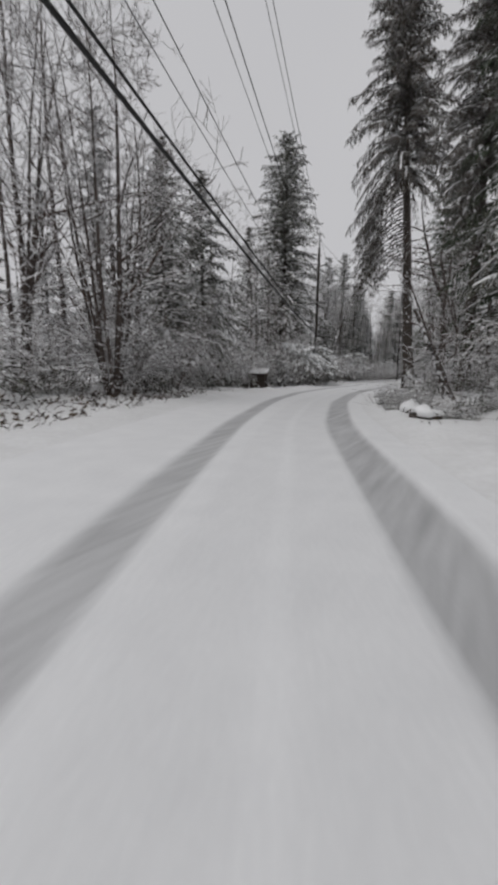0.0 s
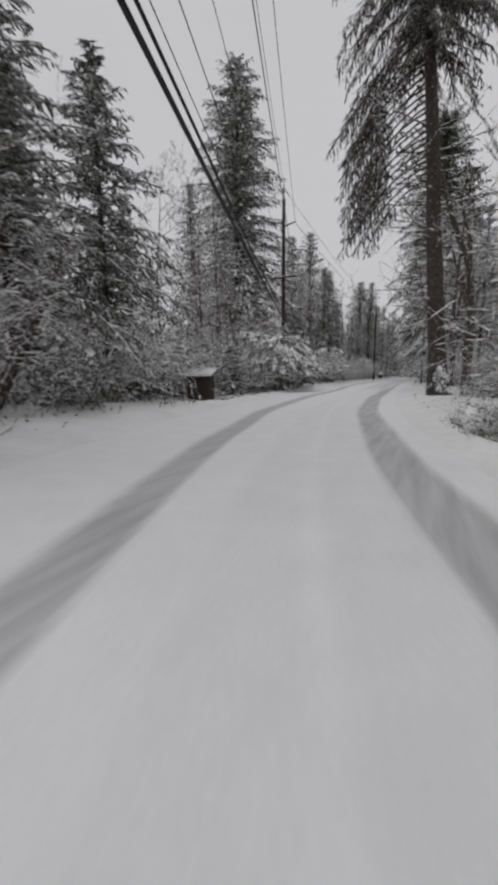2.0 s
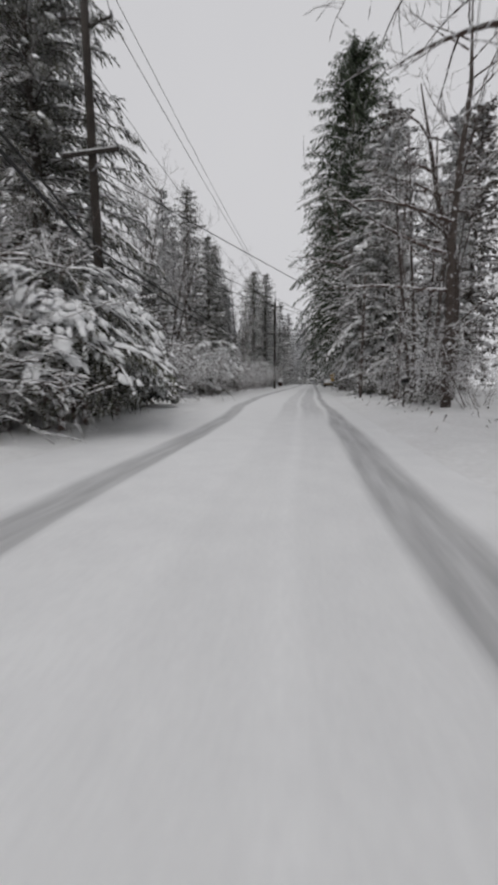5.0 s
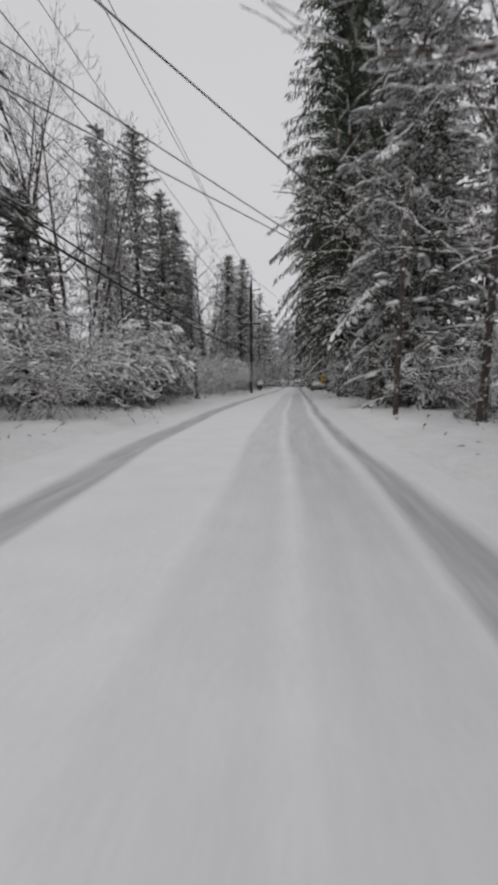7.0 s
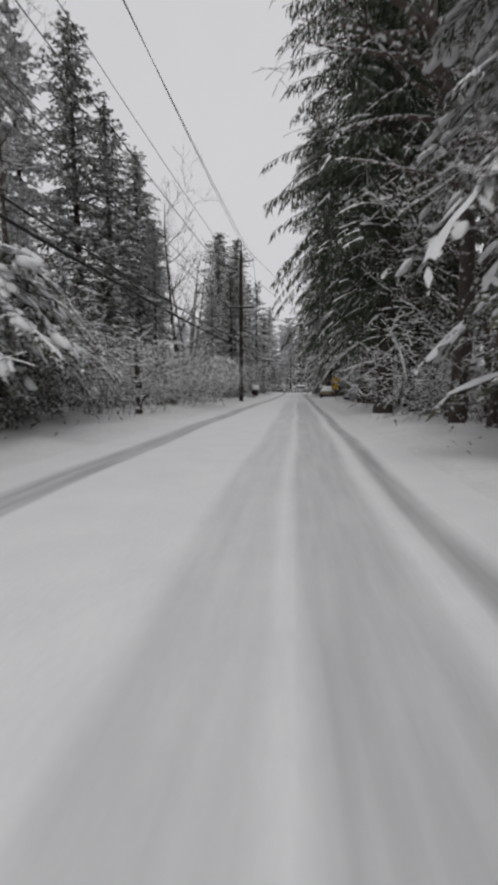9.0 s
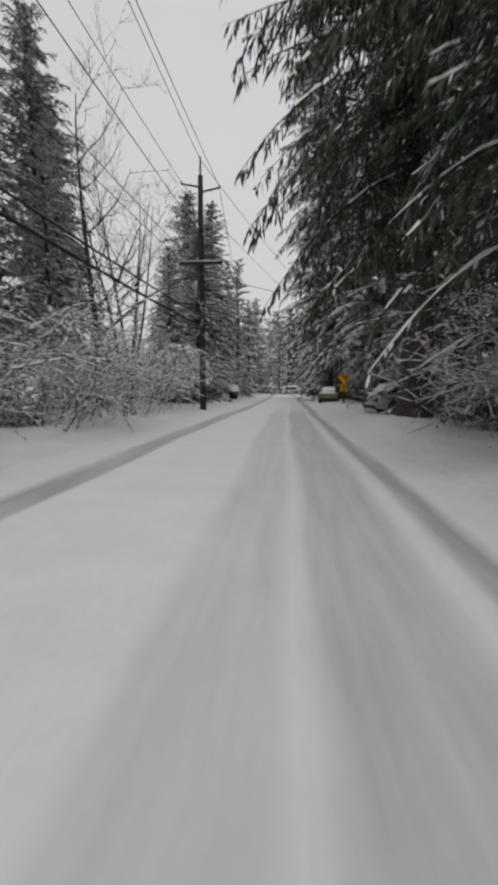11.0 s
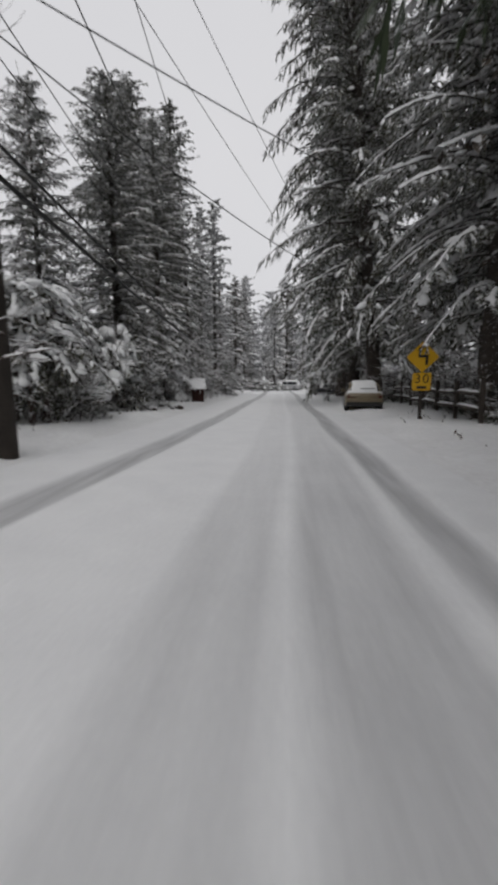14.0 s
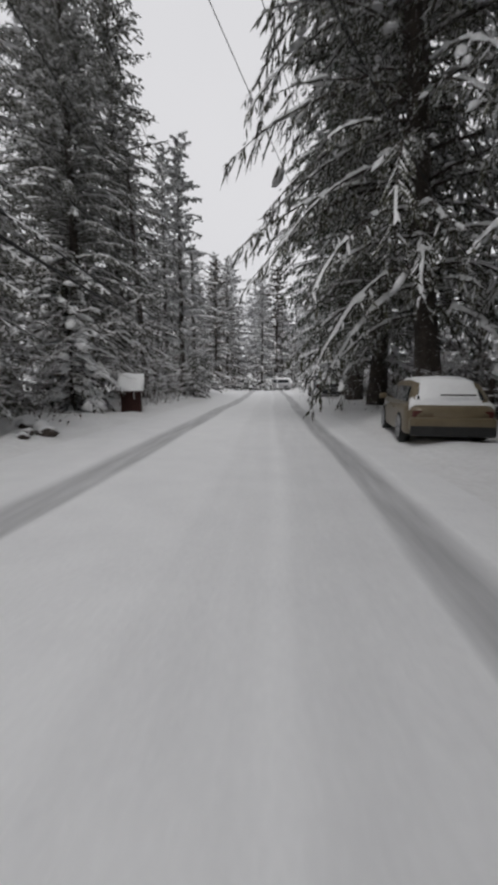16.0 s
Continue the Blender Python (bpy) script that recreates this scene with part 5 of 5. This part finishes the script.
def car(name, m, colour, long, wide, roof, deck, label, tall_back, snow=0.10):
    """A parked car, nose towards +y: body, cabin, glass, lamps, bumpers, wheels and the snow on it."""
    k = thing(name, m, label, "car", "parked cars")
    h, L = wide / 2, long / 2
    belt = deck
    rows = [(-L, 0.80, 0.34, belt - 0.14), (-L + 0.10, 0.93, 0.27, belt - 0.03), (-L + 0.5, 0.985, 0.22, belt), (-L + 1.3, 1.0, 0.20, belt - 0.02), (0, 1.0, 0.20, belt - 0.05),
            (L - 1.35, 0.99, 0.20, belt - 0.07), (L - 0.7, 0.97, 0.22, belt - 0.16), (L - 0.15, 0.90, 0.26, belt - 0.26), (L, 0.76, 0.34, belt - 0.38)]
    part("body", loft("body", [section(y, h * w, z0, z1, 0.15) for y, w, z0, z1 in rows], colour), k)
    back = -L + (0.18 if tall_back else 0.55)
    cab = [(back, 0.78, belt + 0.02), (back + (0.35 if tall_back else 0.75), 0.76, roof - 0.06), (back + 1.2, 0.77, roof), (0.35, 0.76, roof - 0.01), (0.75, 0.76, roof - 0.10), (1.45, 0.80, belt + 0.0)]
    rings = []
    for y, w, z1 in cab:
        z1 = max(z1, belt + 0.02)
        rings.append([(h * 0.93, y, belt - 0.08), (h * (w + 0.02), y, max(belt, z1 - 0.07)), (h * (w - 0.07), y, z1), (0, y, z1 + 0.02), (-h * (w - 0.07), y, z1), (-h * (w + 0.02), y, max(belt, z1 - 0.07)), (-h * 0.93, y, belt - 0.08)])
    part("cabin", loft("cabin", rings, colour), k)
    mid_z = (belt + roof) / 2

    def quad(nm, pts, mat, lab=""):
        a, b, c2, d2 = [Vector(p) for p in pts]
        nrm = (b - a).cross(d2 - a).normalized() * 0.018
        part(nm, mesh_of(nm, [a + nrm, b + nrm, c2 + nrm, d2 + nrm, a - nrm, b - nrm, c2 - nrm, d2 - nrm], [(0, 1, 2, 3), (7, 6, 5, 4), (0, 4, 5, 1), (1, 5, 6, 2), (2, 6, 7, 3), (3, 7, 4, 0)], [mat]), k, lab)

    b1 = cab[1][0]
    quad("rear_window", [(-h * 0.74, back + 0.05, belt + 0.06), (h * 0.74, back + 0.05, belt + 0.06), (h * 0.66, b1 - 0.04, roof - 0.13), (-h * 0.66, b1 - 0.04, roof - 0.13)], GLASS)
    quad("windscreen", [(h * 0.72, 1.36, belt + 0.08), (-h * 0.72, 1.36, belt + 0.08), (-h * 0.66, 0.84, roof - 0.14), (h * 0.66, 0.84, roof - 0.14)], GLASS)
    for sx in (-1, 1):
        for y0, y1 in ((b1 - 0.02, -0.25), (-0.15, 0.85)):
            quad("side_window", [(sx * h * 0.915, y0, belt + 0.02), (sx * h * 0.915, y1 + (0.3 if y1 > 0 else 0), belt + 0.02), (sx * h * 0.79, y1 - (0.15 if y1 > 0 else 0), roof - 0.12), (sx * h * 0.79, y0 + 0.12, roof - 0.12)], GLASS)
        part("tail_lamp", box_mesh("tail_lamp", (0.40, 0.10, 0.15), (sx * (h - 0.30), -L + 0.05, belt - 0.20), TAIL, 0.03), k, "dark red tail lamp")
        part("headlamp", box_mesh("headlamp", (0.42, 0.12, 0.14), (sx * (h - 0.34), L - 0.13, belt - 0.42), CLEAR, 0.03), k)
        part("door_mirror", box_mesh("door_mirror", (0.18, 0.10, 0.13), (sx * (h + 0.05), 0.95, belt + 0.05), colour, 0.03), k)
        part("door_handle", box_mesh("door_handle", (0.03, 0.18, 0.03), (sx * (h + 0.005), -0.35, belt - 0.14), colour, 0.008), k)
        for yy in (-L + 0.85, L - 0.9):
            wheel = part("wheel", None, k)
            wheel.location = (sx * (h - 0.10), yy, 0.33)
            bm = bmesh.new()
            bmesh.ops.create_cone(bm, cap_ends=True, segments=24, radius1=0.33, radius2=0.33, depth=0.21, matrix=Matrix.Rotation(radians(90), 4, "Y"))
            bmesh.ops.bevel(bm, geom=[e for e in bm.edges if len(e.link_faces) == 2 and e.calc_face_angle(0) > 1.0], offset=0.03, segments=2, affect="EDGES")
            part("tyre", bm_mesh("tyre", bm, [RUBBER], True), wheel)
            rim = Cloth()
            for q in range(7):
                t = 2 * math.pi * q / 7
                rim.tube([Vector((sx * 0.105, 0.03 * math.cos(t), 0.03 * math.sin(t))), Vector((sx * 0.112, 0.21 * math.cos(t), 0.21 * math.sin(t)))], [0.035, 0.025], 4)
            ring = [Vector((sx * 0.106, 0.215 * math.cos(2 * math.pi * q / 20), 0.215 * math.sin(2 * math.pi * q / 20))) for q in range(21)]
            rim.tube(ring, [0.02] * 21, 5, cap=False)
            part("rim", rim.mesh("rim", [ALLOY], True), wheel)
    part("rear_bumper", box_mesh("rear_bumper", (wide * 0.94, 0.20, 0.26), (0, -L + 0.02, 0.46), colour, 0.07), k)
    part("bumper_trim", box_mesh("bumper_trim", (wide * 0.92, 0.12, 0.2), (0, -L - 0.03, 0.34), PLASTIC, 0.03), k)
    part("chrome_strip", box_mesh("chrome_strip", (wide * 0.62, 0.03, 0.035), (0, -L - 0.015, belt - 0.30), CLEAR, 0.01), k, "bright strip across the tailgate")
    part("front_bumper", box_mesh("front_bumper", (wide * 0.9, 0.22, 0.26), (0, L - 0.04, 0.44), PLASTIC, 0.07), k)
    part("number_plate", box_mesh("number_plate", (0.32, 0.02, 0.16), (0, -L - 0.025, belt - 0.42), PLATE, 0.005), k)
    part("wiper", box_mesh("wiper", (0.62, 0.03, 0.03), (0.12, back - 0.0, belt + 0.16), PLASTIC, 0.008), k)
    bm = bmesh.new()
    nx, ny = 12, 26
    grid = {}
    prof = [(-L + 0.12, belt - 0.02), (back, belt + 0.03), (b1, roof - 0.04), (back + 1.2, roof + 0.02), (0.35, roof + 0.01), (0.8, roof - 0.1), (1.5, belt + 0.02), (L - 0.7, belt - 0.15), (L - 0.2, belt - 0.24)]
    for j in range(ny + 1):
        y = prof[0][0] + (prof[-1][0] - prof[0][0]) * j / ny
        z = float(np.interp(y, [p[0] for p in prof], [p[1] for p in prof]))
        cabin_here = float(np.interp(y, [back, b1, 0.8, 1.5], [0, 1, 1, 0]))
        hw = h * (0.93 - 0.09 * cabin_here)
        for i in range(nx + 1):
            t = 2 * i / nx - 1
            thick = snow * (1 - abs(t) ** 4) * (1 - abs(2 * j / ny - 1) ** 8) * (1 + 0.25 * math.sin(3 * t + y * 2.3))
            grid[i, j] = bm.verts.new((hw * t, y, z + thick - 0.03 * abs(t) ** 3 - 0.30 * cabin_here * max(0.0, abs(t) - 0.72) * 3.5))
    for j in range(ny):
        for i in range(nx):
            bm.faces.new((grid[i, j], grid[i + 1, j], grid[i + 1, j + 1], grid[i, j + 1]))
    r = bmesh.ops.extrude_face_region(bm, geom=bm.faces[:])
    for v in [g for g in r["geom"] if isinstance(g, bmesh.types.BMVert)]:
        v.co.z -= 0.10
    bmesh.ops.recalc_face_normals(bm, faces=bm.faces)
    part("snow_cover", bm_mesh("snow_cover", bm, [SNOW], True), k, "smooth white snow over roof and hood")
    return k


car("parked_car", pose(3.62, 65.8, 0.02, 0, 0, -7.5), GOLD, 4.0, 1.62, 1.28, 0.84, "gold hatchback under a blanket of snow parked on the verge", True, 0.07)
car("parked_car", pose(5.95, 50.3, 0.06, 0, 0, -82), SILVER, 4.2, 1.72, 1.38, 0.84, "silver car parked crossways with snow on hood and roof", True, 0.08)
car("parked_car", pose(3.9, 87.0, 0.10, 0, 0, 2), DARK, 4.5, 1.8, 1.6, 1.0, "dark car with a snowy roof parked on the verge", True, 0.12)
car("parked_car", pose(0.9, 111.5, 0.05, 0, 0, 75), SILVER, 4.5, 1.8, 1.45, 0.92, "distant car covered by snow at the road's end", True, 0.14)
car("parked_car", pose(-4.2, 112.5, 0.05, 0, 0, 95), DARK, 4.5, 1.8, 1.45, 0.92, "distant dark car covered by snow at the road's end", True, 0.14)

# ---- fence and small things ----


def rail_fence(x0, y0, x1, y1, n, label):
    f = thing("rail_fence", pose(x0, y0, floor_z(x0, y0)), label, "fence")
    ends = [Vector((0, 0, 0)).lerp(Vector((x1 - x0, y1 - y0, floor_z(x1, y1) - floor_z(x0, y0))), i / n) for i in range(n + 1)]
    for i, p in enumerate(ends):
        part("post", box_mesh("post", (0.11, 0.11, 1.25), (p.x, p.y, p.z + 0.525), OLD_WOOD, 0.015), f)
    for i in range(n):
        for zz in (0.35, 0.78):
            a, b = ends[i] + Vector((0, 0, zz)), ends[i + 1] + Vector((0, 0, zz + 0.03 * (-1) ** i))
            c = Cloth()
            c.tube([a, a.lerp(b, 0.5) - Vector((0, 0, 0.02)), b], [0.055, 0.06, 0.05], 6)
            rail = part("rail", c.mesh("rail", [OLD_WOOD], True), f)
            s = Cloth()
            s.snow_on(a + Vector((0, 0, 0.045)), b + Vector((0, 0, 0.045)), 0.05, 0.06, 0)
            part("rail_snow", s.mesh("rail_snow", [SNOW]), rail, "line of snow on the rail")
    return f


rail_fence(5.2, 57.5, 6.1, 69.5, 6, "low weathered split-rail fence topped with snow")
rail_fence(5.4, 70.5, 5.2, 78.0, 4, "low weathered split-rail fence topped with snow")
stump = thing("broken_trunk", pose(-7.3, 35.0, floor_z(-7.3, 35.0)), "dark broken tree trunk standing in the brush", "tree")
c = Cloth()
c.tube([Vector((0, 0, -0.3)), Vector((0.03, 0, 1.2)), Vector((-0.05, 0.02, 2.3)), Vector((-0.1, 0, 2.9))], [0.16, 0.14, 0.12, 0.04], 9)
part("trunk", c.mesh("trunk", [BARK], True), stump)
snag = thing("dead_snag", pose(-8.4, 81.6, floor_z(-8.4, 81.6)), "tall dead leaning snag without branches", "tree")
c = Cloth()
c.tube([Vector((0.6, 0, -0.3)), Vector((0.4, 0, 5)), Vector((0.15, 0, 10)), Vector((-0.1, 0.1, 14))], [0.2, 0.17, 0.13, 0.05], 8)
part("trunk", c.mesh("trunk", [ALDER], True), snag)

BX, BY = -11.6, -7.0
bench = thing("low_bench", pose(BX, BY, floor_z(BX, BY), 0, 0, 25), "small dark wooden bench at the edge of the brush", "bench")
part("seat", box_mesh("seat", (0.75, 0.3, 0.05), (0, 0, 0.48), OLD_WOOD, 0.01), bench)
part("seat_snow", box_mesh("seat_snow", (0.72, 0.28, 0.05), (0, 0, 0.53), SNOW, 0.02), bench, "thin layer of snow")
for sx in (-1, 1):
    for sy in (-1, 1):
        part("leg", box_mesh("leg", (0.06, 0.06, 0.56), (sx * 0.32, sy * 0.1, 0.18), OLD_WOOD, 0.008), bench)

# dark stump added to stand in for the shaded hollow by the ditch
hollow = thing("hollow_stump", pose(6.1, -21.6, floor_z(6.1, -21.6) - 0.15), "dark stump added in place of a shaded hollow beside the ditch, capped with snow", "stump")
c = Cloth()
c.tube([Vector((0, 0, -0.2)), Vector((0.02, 0, 0.2)), Vector((0.0, 0.03, 0.62))], [0.42, 0.34, 0.30], 11)
part("wood", c.mesh("wood", [BARK], True), hollow)
c = Cloth()
c.tube([Vector((0, 0.03, 0.60)), Vector((0, 0.03, 0.68)), Vector((0.02, 0.02, 0.76)), Vector((0.02, 0.02, 0.79))], [0.33, 0.36, 0.25, 0.08], 12)
part("stump_snow", c.mesh("stump_snow", [SNOW], True), hollow, "round cushion of snow")

# dead stalks and clods poking through the snow of the verges
lit_rng = random.Random(9)
c = Cloth()
for _ in range(2200):
    y = lit_rng.uniform(-38, 95)
    u = lit_rng.choice((LEFT - 1.0 - 4.5 * lit_rng.random(), RIGHT + 0.8 + 4 * lit_rng.random()))
    if u > 0 and lit_rng.random() < 0.55:
        continue
    x = mid(y) + u
    z = floor_z(x, y)
    a = lit_rng.uniform(0, 6.28)
    l = lit_rng.uniform(0.06, 0.26)
    d = Vector((math.cos(a), math.sin(a), lit_rng.uniform(0.5, 1.8))).normalized()
    p = Vector((x, y, z - 0.03))
    c.tube([p, p + d * l * 0.6, p + d * l + Vector((0, 0, -0.05))], [0.012, 0.01, 0.005], 3, 0, cap=False)
    if lit_rng.random() < 0.4:
        w = Vector((-d.y, d.x, 0.1)) * 0.05
        q = p + d * l * 0.7
        c.add([q, q + w + d * 0.06, q + d * 0.14, q - w + d * 0.06], [(0, 1, 2), (0, 2, 3)], 1)
for _ in range(420):
    y = lit_rng.uniform(-37, -22)
    x = mid(y) + LEFT - 1.4 - 3.4 * lit_rng.random()
    p = Vector((x, y, floor_z(x, y) - 0.03))
    a = lit_rng.uniform(0, 6.28)
    d = Vector((math.cos(a), math.sin(a), lit_rng.uniform(0.2, 1.0))).normalized()
    l = lit_rng.uniform(0.15, 0.5)
    c.tube([p, p + d * l * 0.6, p + d * l + Vector((0, 0, -0.08))], [0.014, 0.012, 0.006], 3, 0, cap=False)
    w = Vector((-d.y, d.x, 0.1)) * lit_rng.uniform(0.04, 0.09)
    q = p + d * l * 0.5
    c.add([q, q + w + d * 0.08, q + d * 0.2, q - w + d * 0.08], [(0, 1, 2), (0, 2, 3)], 1)
stalks = new("dead_stalks", c.mesh("dead_stalks", [TWIG, LEAF_LITTER]))
tagged(stalks, "dead stalks and leaves poking through the snow", "undergrowth", kind="stuff")


# ---- the mailbox by the verge ----
def mailbox(x, y):
    g = floor_z(x, y)
    base = thing("mailbox", Matrix.Translation((x, y, g)), "small dark mailbox on a post capped with snow", "mailbox")
    c = Cloth()
    c.tube([Vector((0, 0, -0.3)), Vector((0, 0, 1.0))], [0.045, 0.045], 6)
    part("post", c.mesh("post", [BARK]), base)
    c = Cloth()
    ring = [(-0.11, 0.0), (0.11, 0.0), (0.11, 0.14), (0.08, 0.21), (0.0, 0.245), (-0.08, 0.21), (-0.11, 0.14)]
    v = [Vector((x2, y2, 1.0 + z2)) for y2 in (-0.26, 0.26) for x2, z2 in ring]
    c.add(v, [(i, (i + 1) % 7, 7 + (i + 1) % 7, 7 + i) for i in range(7)] + [(6, 5, 4, 3, 2, 1, 0), (7, 8, 9, 10, 11, 12, 13)])
    part("box", c.mesh("box", [RUBBER]), base)
    c = Cloth()
    c.lump(Vector((0, -0.25, 1.235)), Vector((0, 0.25, 1.235)), 0.11, 0.09, random.Random(3))
    part("snow", c.mesh("snow", [SNOW], True), base, "cap of white snow")


mailbox(4.3, 10.3)


# ---- stones under snow along the ditch ----
def verge_stone(x, y, r, seed):
    rng = random.Random(seed)
    s = thing("stone", pose(x, y, floor_z(x, y), 0, 0, rng.uniform(0, 360)), "dark stone capped with snow beside the road", "stone", "stones beside the road")
    bm = bmesh.new()
    bmesh.ops.create_icosphere(bm, subdivisions=2, radius=r)
    for v in bm.verts:
        v.co = Vector((v.co.x * 1.2, v.co.y * 0.9, v.co.z * 0.7)) * rng.uniform(0.85, 1.15) + Vector((0, 0, r * 0.25))
    part("rock", bm_mesh("rock", bm, [BARK]), s)
    c = Cloth()
    c.lump(Vector((-r * 0.8, 0, r * 0.55)), Vector((r * 0.8, 0.05, r * 0.52)), r * 1.25, r * 0.85, rng)
    part("snow_cap", c.mesh("snow_cap", [SNOW], True), s, "rounded white snow cap")


stone_rng = random.Random(21)
for i in range(16):
    sy = -28.5 + 0.78 * i
    verge_stone(float(mid(sy)) + RIGHT + 1.1 + 1.1 * stone_rng.random(), sy, stone_rng.uniform(0.14, 0.34), 300 + i)

for i in range(9):
    verge_stone(-6.2 + 1.3 * stone_rng.random(), 63.2 + 0.32 * i, stone_rng.uniform(0.09, 0.2), 400 + i)
